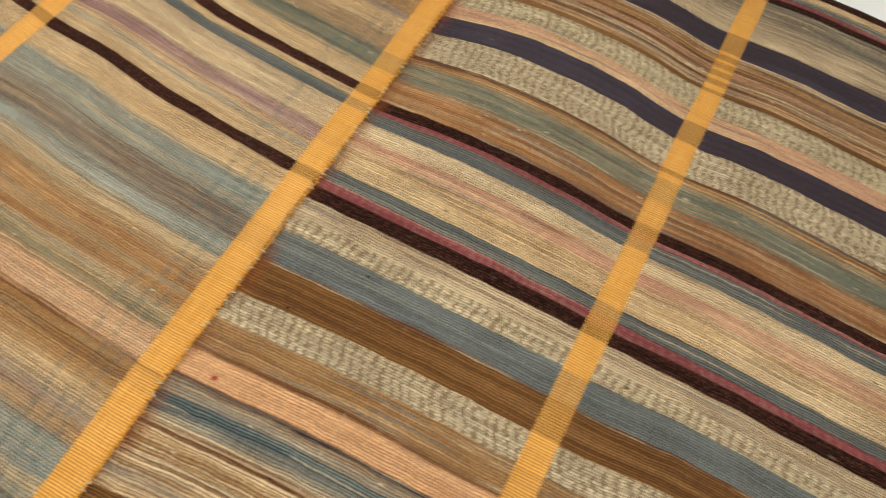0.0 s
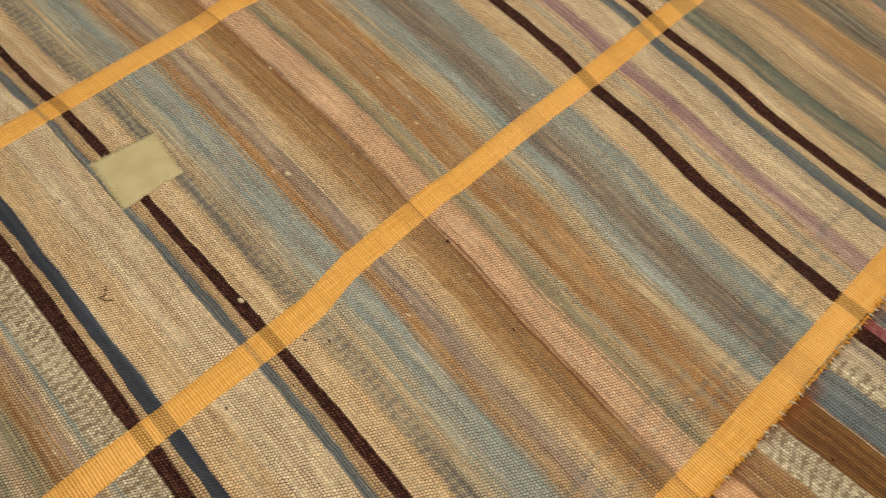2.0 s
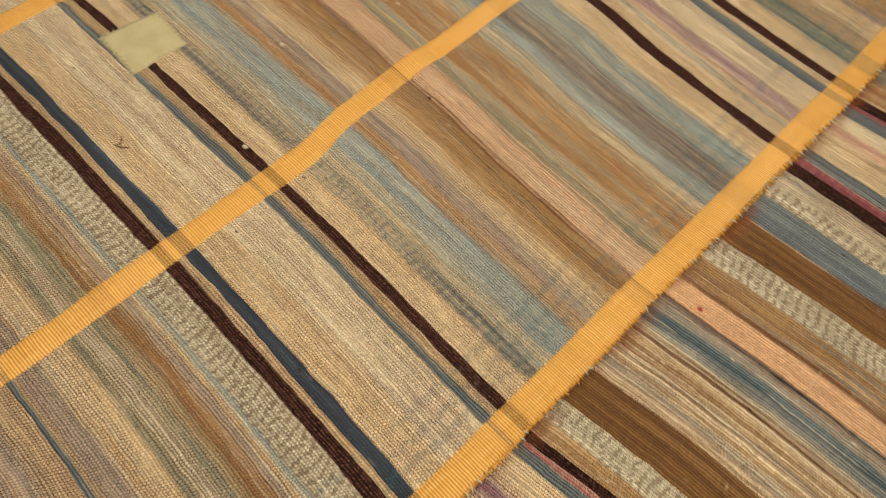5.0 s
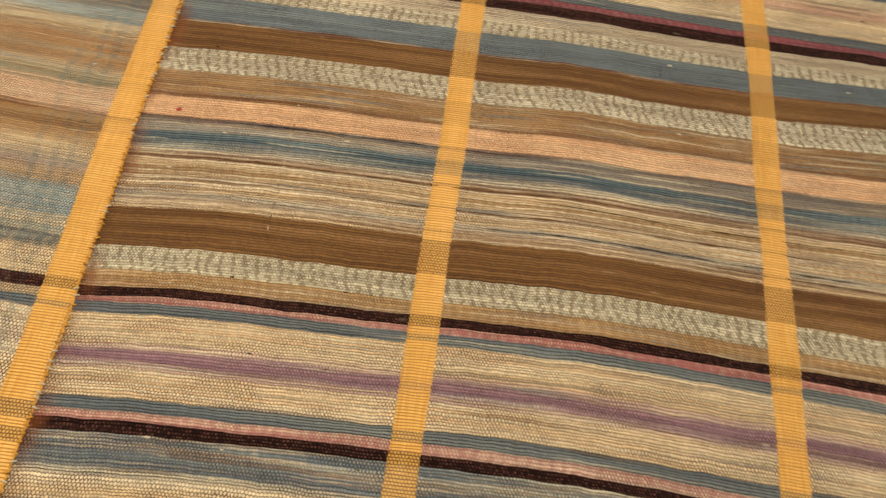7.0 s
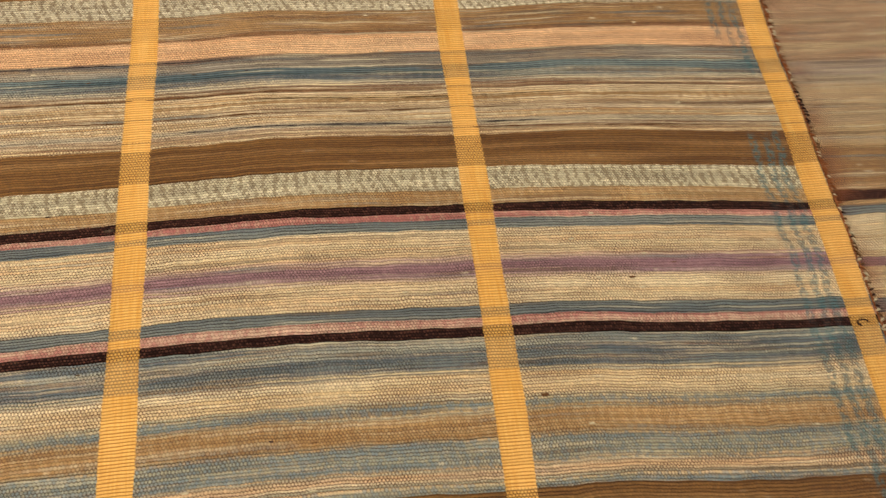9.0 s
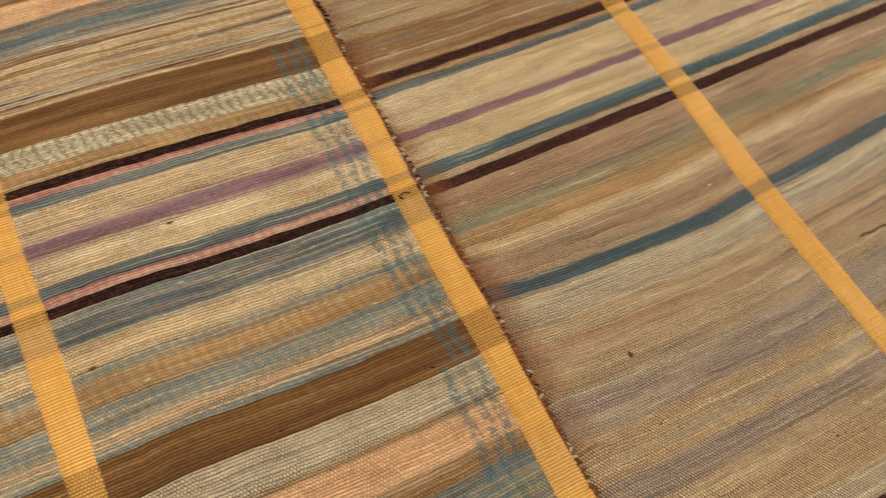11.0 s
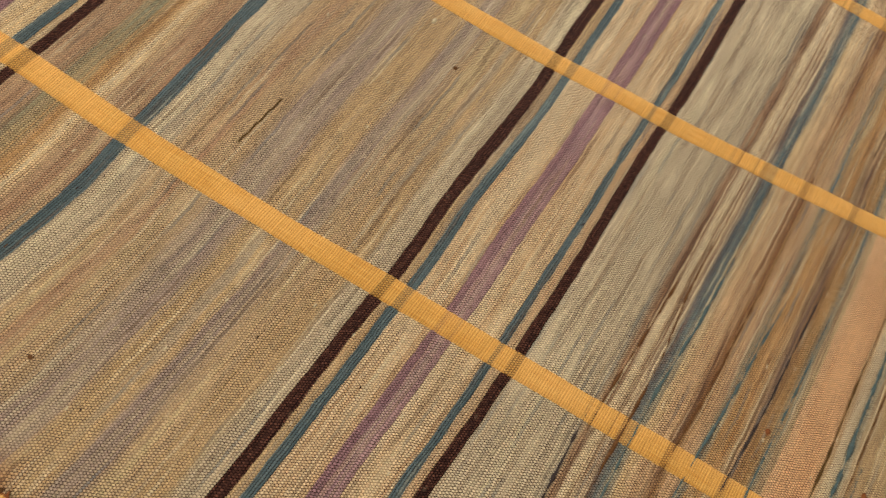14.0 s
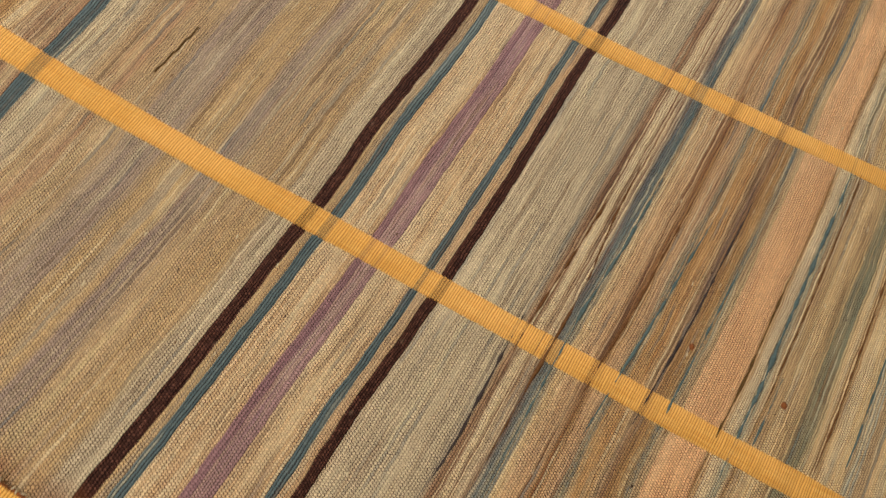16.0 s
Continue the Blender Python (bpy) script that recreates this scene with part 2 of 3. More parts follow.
        col = n.mix(n.math("MULTIPLY", n.range(far, 0.03, 0.14), (0.34 if panel == 3 else 0.5) * streak), col, ramp.outputs[0])
    # rows of the next band mingle near its edge
    hop = n.math("MULTIPLY", n.range(n.math("ADD", span, n.math("MULTIPLY", yarn, 0.010)), 0.0085, 0.0045), blend)
    col = n.mix(hop, col, near)
    # single rows spliced in from darker yarns
    if soft or key in ("slate_blue", "slate"):
        lot = n.noise(n.xyz(n.math("MULTIPLY_ADD", u, 5.5, n.math("MULTIPLY", rowrnd, 71.0)), n.math("MULTIPLY", row, 2.31), panel * 4.3), 1.0, 1.5)
        shade = n.mix(n.range(n.white(n.xyz(row, panel * 5.0 + 0.2)), 0.45, 0.60), dye(104, 76, 52), dye(100, 108, 105))
        strength = {1: 0.30, 2: 0.62, 3: 0.58}[panel] * min(1.0, streak)
        col = n.mix(n.range(lot, 0.60, 0.68, 0.0, strength), col, shade)
        col = n.mix(n.range(lot, 0.40, 0.32, 0.0, strength * 0.7), col, dye(214, 194, 154))
    # thick pale slubs spun into single rows
    slub = n.noise(n.xyz(n.math("MULTIPLY_ADD", u, 46.0, n.math("MULTIPLY", rowrnd, 90.0)), n.math("MULTIPLY", row, 1.37), panel * 7.0), 1.0, 1.0)
    col = n.mix(n.range(slub, 0.70, 0.80, 0.0, 0.10 if key in HARD else 0.55), col, dye(218, 196, 156))
    # flecked two-ply yarn: light and dark beads in slanting runs
    lean = n.math("MULTIPLY", n.math("SINE", n.math("MULTIPLY_ADD", row, 0.42, n.math("MULTIPLY", wob, 4.0))), 1.3)
    phase = n.math("ADD", n.math("MULTIPLY", cell, 1.78), n.math("MULTIPLY_ADD", row, 0.30, lean))
    phase = n.math("ADD", phase, n.math("MULTIPLY", n.noise(n.xyz(u, n.math("MULTIPLY", v, 2.0), panel), 22.0, 2.0), 7.0))
    wave = 0.40 if key in ("speckle", "speckle_grey") else 0.22
    fl = n.math("MULTIPLY_ADD", n.math("SINE", phase), wave, n.math("MULTIPLY", rnd, 0.96 - wave))
    col = n.mix(n.math("MULTIPLY", n.range(fl, 0.40, 0.62), fleck), col, b)
    col = n.mix(n.math("MULTIPLY", n.range(fl, 0.22, 0.05), fleck * 0.5), col, c)
    # tinted warps near the sides
    if panel != 3:
        dash = n.range(n.noise(n.xyz(n.math("MULTIPLY", u, 240.0), n.math("MULTIPLY", v, 230.0), 2.0), 1.0, 1.0), 0.36, 0.56)
        total = None
        drift = n.math("MULTIPLY_ADD", n.noise(n.xyz(n.math("MULTIPLY", u, 8.0), n.math("MULTIPLY", v, 26.0), 6.0), 1.0, 2.0), 0.016, n.math("SUBTRACT", dr, 0.008))
        for d in ((0.036, 0.047, 0.060) if panel == 2 else (0.042, 0.056, 0.074)):
            off = n.math("ABSOLUTE", n.math("SUBTRACT", drift, d))
            hit = n.range(off, 0.0052, 0.0020)
            total = hit if total is None else n.math("ADD", total, hit)
        amount = n.math("MULTIPLY", n.math("MULTIPLY", total, dash), (0.12 if key in ("dark", "navy", "navy_blue") else 1.0) * (0.62 if panel == 2 else 0.32), clamp=True)
        stretch = n.range(n.noise(n.xyz(n.math("MULTIPLY", u, 20.0), n.math("MULTIPLY", v, 11.0), panel), 1.0, 1.0), 0.34, 0.50)
        col = n.mix(n.math("MULTIPLY", amount, stretch), col, TEAL)
    if panel != 1:
        side = n.range(dl, 0.034 if panel == 3 else 0.018, 0.002)
        side = n.math("MULTIPLY", side, n.range(n.noise(n.xyz(u, v, 4.0), 18.0, 2.0), 0.30, 0.62))
        col = n.mix(n.math("MULTIPLY", side, 0.65), col, RUST)
    # the other yarn shows between the beads, darkened with painted recess shade
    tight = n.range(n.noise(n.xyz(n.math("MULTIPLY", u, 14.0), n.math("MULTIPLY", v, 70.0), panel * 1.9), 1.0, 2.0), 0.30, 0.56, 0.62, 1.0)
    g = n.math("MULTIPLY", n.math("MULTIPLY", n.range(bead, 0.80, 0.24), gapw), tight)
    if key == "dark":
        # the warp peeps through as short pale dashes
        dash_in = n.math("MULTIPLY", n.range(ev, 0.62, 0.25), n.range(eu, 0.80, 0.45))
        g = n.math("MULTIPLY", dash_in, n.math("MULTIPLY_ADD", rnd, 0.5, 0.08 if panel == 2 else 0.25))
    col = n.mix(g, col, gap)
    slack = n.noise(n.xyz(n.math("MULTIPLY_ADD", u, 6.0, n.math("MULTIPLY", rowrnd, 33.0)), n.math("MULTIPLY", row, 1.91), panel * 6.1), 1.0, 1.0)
    # loose rows take the same shaded gap colour along one edge
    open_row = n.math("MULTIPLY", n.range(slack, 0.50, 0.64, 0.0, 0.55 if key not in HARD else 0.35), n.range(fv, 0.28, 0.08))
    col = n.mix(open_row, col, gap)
    tone = n.math("MULTIPLY_ADD", rnd, 0.30, n.math("MULTIPLY_ADD", patch, 0.30, n.math("MULTIPLY_ADD", rowrnd, 0.16, {1: 0.68, 2: 0.66, 3: 0.79}[panel])))
    grey = n.node("ShaderNodeCombineColor")
    for s in grey.inputs:
        n.wire(tone, s)
    col = n.mix(1.0, col, grey.outputs[0], "MULTIPLY")
    fuzz = n.noise(n.xyz(u, v, 1.0), 2600.0, 2.0)
    n.bump(n.math("ADD", n.math("ADD", bead, n.math("MULTIPLY", rowrnd, 0.20)), n.math("MULTIPLY", fuzz, 0.3)), 1.0, 0.0008)
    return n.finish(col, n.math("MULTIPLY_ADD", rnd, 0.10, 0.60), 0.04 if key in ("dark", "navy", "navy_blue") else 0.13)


WEAVE = {}


def weave(key, panel):
    if (key, panel) not in WEAVE:
        WEAVE[key, panel] = woven(key, panel)
    return WEAVE[key, panel]


def yellow_material():
    """Dyed warp stripe: ribs across, between them painted shade and each band's weft."""
    n = Nodes("dyed_yellow_warp")
    u, v = n.uv("cloth")
    under = n.node("ShaderNodeAttribute", attribute_name="under").outputs["Color"]
    wob = n.noise(n.xyz(n.math("MULTIPLY", u, 70.0), n.math("MULTIPLY", v, 70.0), 0.0), 1.0, 1.0)
    rv = n.math("ADD", n.math("DIVIDE", v, PITCH_V), n.math("MULTIPLY", wob, 0.5))
    rv = n.math("ADD", rv, n.math("MULTIPLY", n.noise(n.xyz(n.math("MULTIPLY", u, 30.0), n.math("MULTIPLY", v, 210.0), 5.0), 1.0, 1.0), 0.6))
    row = n.math("FLOOR", rv)
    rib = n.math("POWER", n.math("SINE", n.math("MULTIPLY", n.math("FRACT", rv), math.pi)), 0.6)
    thread = n.noise(n.xyz(n.math("MULTIPLY", u, 900.0), n.math("MULTIPLY", v, 25.0), 3.0), 1.0, 2.0)
    fade = n.noise(n.xyz(n.math("MULTIPLY", u, 20.0), n.math("MULTIPLY", v, 6.0), 7.0), 1.0, 3.0)
    rrow = n.white(n.xyz(row, 3.0))
    col = n.mix(n.range(thread, 0.35, 0.65), lin(222, 170, 88), lin(208, 148, 64))
    col = n.mix(n.math("MULTIPLY", n.range(fade, 0.45, 0.70), 0.6), col, lin(222, 168, 92))
    lum = n.node("ShaderNodeRGBToBW")
    n.wire(under, lum.inputs[0])
    deep = n.range(lum.outputs[0], 0.30, 0.10)
    # thin golden shadow painted between ribs; over dark wefts they break into short dashes
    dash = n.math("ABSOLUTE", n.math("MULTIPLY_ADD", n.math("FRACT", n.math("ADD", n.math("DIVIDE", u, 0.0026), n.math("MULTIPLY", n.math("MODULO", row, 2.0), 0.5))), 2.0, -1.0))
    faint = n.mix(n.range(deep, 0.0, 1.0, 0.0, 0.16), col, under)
    # weft colour multiplied down to stand for shade in the grooves
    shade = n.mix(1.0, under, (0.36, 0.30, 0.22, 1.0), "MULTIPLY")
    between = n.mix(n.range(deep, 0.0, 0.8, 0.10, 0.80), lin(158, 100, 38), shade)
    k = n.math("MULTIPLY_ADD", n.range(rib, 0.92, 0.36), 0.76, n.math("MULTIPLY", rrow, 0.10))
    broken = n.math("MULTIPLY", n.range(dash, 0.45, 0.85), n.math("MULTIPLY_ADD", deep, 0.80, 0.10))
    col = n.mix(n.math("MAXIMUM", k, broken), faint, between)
    tone = n.math("MULTIPLY_ADD", rrow, 0.14, n.math("MULTIPLY_ADD", fade, 0.24, 0.82))
    grey = n.node("ShaderNodeCombineColor")
    for s in grey.inputs:
        n.wire(tone, s)
    col = n.mix(1.0, col, grey.outputs[0], "MULTIPLY")
    n.bump(n.math("ADD", rib, n.math("MULTIPLY", thread, 0.3)), 1.0, 0.0006)
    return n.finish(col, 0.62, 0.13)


def plain_material(name, c1, c2, scale, rough=0.8, bump=0.0005, specular=0.3):
    n = Nodes(name)
    co = n.node("ShaderNodeTexCoord").outputs["Object"]
    big = n.noise(co, scale, 4.0, 0.6)
    fine = n.noise(co, scale * 14, 3.0, 0.6)
    col = n.mix(n.range(big, 0.3, 0.7), lin(*c1), lin(*c2))
    col = n.mix(n.math("MULTIPLY", n.range(fine, 0.4, 0.7), 0.25), col, lin(*c2))
    n.bump(fine, 0.5, bump)
    return n.finish(col, n.math("MULTIPLY_ADD", big, 0.2, rough - 0.1), specular)


YELLOW = yellow_material()
FLOOR = plain_material("pale_floor_paint", (226, 228, 226), (210, 212, 210), 3.0, 0.55)
WALL = plain_material("wall_plaster", (228, 226, 222), (216, 213, 208), 2.0, 0.9)
CEIL = plain_material("ceiling_paint", (236, 232, 224), (228, 224, 214), 2.0, 0.9)


# ---- the room that holds the rug ----
def box_bm(x0, y0, z0, x1, y1, z1, bevel=0.0):
    bm = bmesh.new()
    bmesh.ops.create_cube(bm, size=1.0)
    for v in bm.verts:
        v.co = Vector((x0 if v.co.x < 0 else x1, y0 if v.co.y < 0 else y1, z0 if v.co.z < 0 else z1))
    if bevel:
        bmesh.ops.bevel(bm, geom=bm.edges[:], offset=bevel, segments=2, affect="EDGES")
    return bm


def structure(name, bm, material, label, category):
    ob = part(name, bm, material, None)
    return tagged(ob, label, category, kind="structure")


RX0, RX1, RY0, RY1, RZ = -2.7, 3.0, -2.4, 2.6, 2.5
FZ = -0.004
structure("floor", box_bm(RX0 - 0.2, RY0 - 0.2, -0.2, RX1 + 0.2, RY1 + 0.2, FZ), FLOOR, "pale painted floor under the striped rug", "floor")
structure("ceiling", box_bm(RX0 - 0.2, RY0 - 0.2, RZ, RX1 + 0.2, RY1 + 0.2, RZ + 0.2), CEIL, "plain off-white ceiling of the room", "ceiling")
structure("wall_north", box_bm(RX0, RY1, FZ, RX1, RY1 + 0.2, RZ), WALL, "plain cream plaster wall of the room", "wall")
structure("wall_south", box_bm(RX0, RY0 - 0.2, FZ, RX1, RY0, RZ), WALL, "plain cream plaster wall of the room", "wall")
structure("wall_west", box_bm(RX0 - 0.2, RY0 - 0.2, FZ, RX0, RY1 + 0.2, RZ), WALL, "plain cream plaster wall of the room", "wall")


def window_wall():
    """East wall with one window opening, unseen and assumed for the added east light."""
    bm = bmesh.new()
    y0, y1, z0, z1 = -0.5, 1.1, 0.8, 2.1
    for a, b, c, d in ((RY0 - 0.2, FZ, y0, RZ), (y1, FZ, RY1 + 0.2, RZ), (y0, FZ, y1, z0), (y0, z1, y1, RZ)):
        piece = box_bm(RX1, a, b, RX1 + 0.2, c, d)
        tmp = bpy.data.meshes.new("tmp")
        piece.to_mesh(tmp)
        piece.free()
        bm.from_mesh(tmp)
        bpy.data.meshes.remove(tmp)
    return bm


structure("wall_east", window_wall(), WALL, "plain cream plaster wall with an assumed window opening", "wall")


# ---- the rug's cloth ----
def cloth_height(x, y):
    """Low waves of the cloth lying on the floor."""
    h = 0.0030 * noise.noise((x * 2.6, y * 4.2, 3.1)) + 0.0016 * noise.noise((x * 5.5, y * 11.0, 7.7))
    h += 0.0006 * noise.noise((x * 22, y * 30, 1.3))
    h += 0.0030 * math.exp(-(((y - 0.505) / 0.018) ** 2)) * clamp01((-0.36 - x) / 0.08) * clamp01((x + 1.25) / 0.2)
    return max(h, -0.002) + 0.0022


def seam_west(y):
    return -0.309 - 0.020 * y + 0.0015 * noise.noise((y * 9, 0.3, 0))


def seam_east(y):
    return 0.560 + 0.058 * y + 0.0020 * noise.noise((y * 8, 5.3, 0))


def blend_tables(tables, x, s):
    """Offset of a band laid at s, between the lines whose run across the panel is known."""
    if s <= tables[0][0]:
        return lerp_table(tables[0][1], x)
    for (sa, ta), (sb, tb) in zip(tables, tables[1:]):
        if s <= sb:
            k = (s - sa) / (sb - sa)
            return lerp_table(ta, x) * (1 - k) + lerp_table(tb, x) * k
    return lerp_table(tables[-1][1], x)


SAG_1 = [
    (0.33, [(-1.18, -0.011), (-1.05, -0.008), (-0.97, -0.001), (-0.60, 0.0), (-0.50, -0.002), (-0.34, -0.008)]),
    (0.68, [(-1.10, 0.022), (-0.83, 0.018), (-0.70, 0.008), (-0.655, 0.0), (-0.60, -0.004), (-0.563, -0.009), (-0.515, -0.018), (-0.44, -0.024), (-0.34, -0.030)]),
]
SAG_2 = [
    (0.187, [(-0.32, 0.0), (-0.2, 0.0065), (0.0, 0.0095), (0.1, 0.008), (0.23, 0.001), (0.31, -0.002), (0.40, -0.011), (0.48, -0.017), (0.56, -0.020)]),
    (0.320, [(-0.32, -0.008), (-0.22, 0.001), (-0.05, 0.004), (0.1, 0.006), (0.24, 0.002), (0.345, -0.003), (0.45, -0.010), (0.55, -0.020)]),
    (0.566, [(-0.32, -0.010), (-0.166, -0.003), (0.0, 0.0), (0.07, 0.006), (0.16, 0.001), (0.28, 0.0), (0.37, 0.006), (0.57, 0.002)]),
    (0.700, [(-0.32, 0.003), (-0.18, 0.003), (-0.03, -0.001), (0.06, -0.002), (0.21, -0.009), (0.40, -0.015)]),
]
SAG_2 += [(0.937, [(-0.32, 0.0), (-0.25, 0.017), (-0.18, 0.020), (-0.116, 0.015), (-0.047, 0.0), (0.04, 0.002), (0.17, -0.007), (0.40, -0.015)])]
SAG_3 = [
    (-0.615, [(0.57, 0.027), (0.65, 0.02), (0.74, 0.013), (0.8, 0.0078), (0.855, 0.0), (0.9, -0.0067), (0.94, -0.0127), (1.03, -0.024), (1.12, -0.035), (1.24, -0.048), (1.33, -0.0554), (1.42, -0.0668), (1.8, -0.102)]),
    (-0.525, [(0.57, 0.024), (0.65, 0.018), (0.74, 0.010), (0.855, -0.001), (0.94, -0.011), (1.03, -0.020), (1.12, -0.029), (1.24, -0.041), (1.33, -0.049), (1.42, -0.058), (1.8, -0.09)]),
    (-0.463, [(0.57, 0.023), (0.65, 0.016), (0.74, 0.006), (0.834, 0.0), (0.94, -0.009), (1.03, -0.017), (1.169, -0.029), (1.312, -0.041), (1.443, -0.053), (1.8, -0.08)]),
    (-0.3855, [(0.57, 0.024), (0.65, 0.018), (0.723, 0.013), (0.763, 0.0075), (0.811, 0.0025), (0.884, -0.0035), (1.03, -0.0145), (1.166, -0.022), (1.29, -0.033), (1.437, -0.0395), (1.8, -0.06)]),
    (-0.25, [(0.57, 0.023), (0.645, 0.016), (0.73, 0.010), (0.82, 0.004), (0.89, -0.002), (0.985, -0.0045), (1.1, -0.0135), (1.2, -0.018), (1.32, -0.0205), (1.464, -0.025), (1.8, -0.045)]),
    (0.03, [(0.567, 0.021), (0.617, 0.012), (0.673, 0.007), (0.734, 0.001), (0.80, -0.003), (0.855, 0.0), (0.97, 0.003), (1.07, 0.006), (1.5, 0.0)]),
    (0.16, [(0.57, 0.005), (0.70, 0.002), (0.855, 0.0), (1.5, -0.003)]),
]


def shift_1(x, s):
    return blend_tables(SAG_1, x, s) + 0.0014 * noise.noise((x * 6, s * 6, 11.0))


def shift_2(x, s):
    return blend_tables(SAG_2, x, s) + 0.0012 * noise.noise((x * 6, s * 6, 23.0))


def shift_3(x, s):
    return blend_tables(SAG_3, x, s) + 0.0007 * noise.noise((x * 6, s * 6, 31.0))


class Panel:
    def __init__(self, number, left, right, shift, top):
        self.number, self.left, self.right, self.shift = number, left, right, shift
        self.edges, self.keys = [top], []

    def bands(self, text):
        """Pairs of yarn and the place where its band ends, from the far end to the near one."""
        for item in text.split(","):
            key, end = item.split()
            self.keys.append(key)
            self.edges.append(float(end))

    def key_at(self, s):
        for key, a, b in zip(self.keys, self.edges, self.edges[1:]):
            if a >= s >= b:
                return key
        return self.keys[-1]

    def edge_y(self, i, x):
        s = self.edges[i]
        room = min(abs(self.edges[j] - self.edges[j + 1]) for j in (max(i - 1, 0), min(i, len(self.keys) - 1)))
        j = (0.0012 if self.number == 3 else 0.0015) * noise.noise((x * 8, i * 7.31, self.number)) + 0.0011 * noise.noise((x * 42, i * 3.7, self.number))
        j += 0.0007 * noise.noise((x * 130, i * 5.1, self.number))
        return s + self.shift(x, s) + max(-0.3 * room, min(0.3 * room, j))


P1 = Panel(1, lambda y: -1.32 - 0.02 * y, lambda y: seam_west(y) - 0.0012, shift_1, 1.26)
P1.bands("brown 1.22,cream 1.17,slate 1.14,tan 1.10,blue_grey 1.065,pink_peach 1.055,tan_grey 1.03,grey_streak 1.00,tan 0.962,mauve 0.952,cream 0.925,tan_grey 0.900")
P1.bands("grey_green 0.871,cream 0.847,dark 0.835,cream 0.826,slate 0.813,cream_pale 0.776,purple 0.758,cream_gold 0.749,blue_pale 0.746,cream 0.728,dark 0.7145")
# the thin brown_red band ending at 0.4812 paints the crease's dark shade line
P1.bands("cream 0.684,blue_pale 0.652,brown_grey 0.619,blue_pale 0.600,cream_teal 0.582,tan_orange 0.534,cream_teal 0.526,green_tan 0.513,pink_peach 0.4835,brown_red 0.4812,rust_tan 0.470,brown_tan 0.461,tan 0.447")
P1.bands("cream 0.431,mauve 0.413,tan_orange 0.400,blue_pale 0.366,cream_teal 0.351,grey_nub 0.336,cream 0.310,dark 0.300,tan_yellow 0.291,slate 0.283")
P1.bands("cream_pale 0.240,cream 0.209,indigo 0.197,tan_yellow 0.190,dark 0.178,speckle 0.151,blue_pale 0.1465,cream 0.1405,mauve 0.132,rust_tan 0.1165,green_tan 0.104,grey_cream 0.092,green_tan 0.083,cream 0.057")
P1.bands("mauve 0.038,tan_yellow 0.034,slate 0.029,tan_grey 0.010,mauve -0.02,cream -0.08,tan_peach -0.16,dark -0.172,cream -0.3,blue_grey -0.36,tan -0.5,brown -0.56,cream -0.8,tan_grey -1.1,brown -1.25")

P2 = Panel(2, lambda y: seam_west(y) + 0.0012, lambda y: seam_east(y) - 0.0012, shift_2, 1.237)
P2.bands("dark 1.224,cream 1.214,slate 1.204,red 1.197,dark 1.187,grey_streak 1.145,grey_cream 1.107,navy 1.073,cream_pale 1.0685,brown_mix 1.058,tan 1.0555,brown_mix 1.046,cream_pink 1.041,brown_mix 1.031,cream_pale 1.0285,brown_mix 1.018")
P2.bands("tan_peach 1.012,brown 1.005,speckle_grey 0.974,cream_pink 0.953,navy 0.922,speckle 0.881,brown_red 0.875,tan 0.868,grey_green 0.837,tan_rust 0.804,dark 0.792,red 0.787")
P2.bands("slate 0.771,cream_pale 0.752,cream_pink 0.735,cream 0.706,slate 0.692,red 0.6825,dark 0.668,grey_cream 0.648,speckle 0.630,grey_blue 0.601,brown_red 0.598,brown 0.566,speckle 0.537")
P2.bands("brown_tan 0.508,brown_red 0.506,peach 0.482,mauve_brown 0.4800,brown_grey 0.4650,slate_blue 0.4560,blue_grey 0.4460,cream_pale 0.4405,brown_red 0.4375,tan_grey 0.433,cream_pale 0.4285")
P2.bands("tan_fleck 0.420,cream_pale 0.4155,brown_mix 0.4125,cream_pale 0.4050,tan_fleck 0.4020,cream_pale 0.3985,brown_grey 0.3940,cream_pale 0.3910,brown_red 0.3870,cream 0.382")
P2.bands("brown 0.344,speckle_grey 0.321,tan_fleck 0.306,dark 0.297,pink 0.291,slate 0.281,cream_gold 0.254,purple 0.2485,purple_deep 0.241,purple 0.235,cream_gold 0.210")
P2.bands("slate 0.199,pink 0.191,dark 0.182,blue_grey 0.153,cream 0.130,grey_fleck 0.121,tan_fleck 0.100,grey_fleck 0.079,tan_peach 0.068,grey_fleck 0.061,brown 0.027,grey_cream -0.005")
P2.bands("brown_tan -0.009,peach -0.038,brown_tan -0.056,teal_mix -0.095,cream -0.18,dark -0.192,grey_cream -0.3,brown -0.34,tan -0.5,speckle -0.6,brown -0.66,cream -0.9,tan_grey -1.1,brown -1.25")

P3 = Panel(3, lambda y: seam_east(y) + 0.0012, lambda y: 1.86 + 0.05 * y, shift_3, 1.24)
P3.bands("brown 1.2,cream 1.0,slate 0.97,tan 0.8,mauve 0.7,tan_grey 0.6,tan_red 0.45,mauve 0.415,tan_grey 0.365,tan_yellow 0.340,brown_tan 0.291,dark 0.279,tan 0.274,slate 0.265,cream 0.221")
P3.bands("purple_deep 0.211,cream 0.181,slate_blue 0.167,tan_yellow 0.160,dark 0.148,tan_red 0.117,green_tan 0.098,tan 0.081,cream 0.069,tan_red 0.035,slate_blue 0.021,grey_cream -0.011")
P3.bands("tan_grey -0.028,tan_red -0.043,tan_grey -0.072,mauve -0.112,tan_yellow -0.148,mauve -0.172,tan_grey -0.198,tan_yellow -0.222,grey_cream -0.245,dark -0.257,tan_yellow -0.266,slate_blue -0.276,cream_orange -0.308")
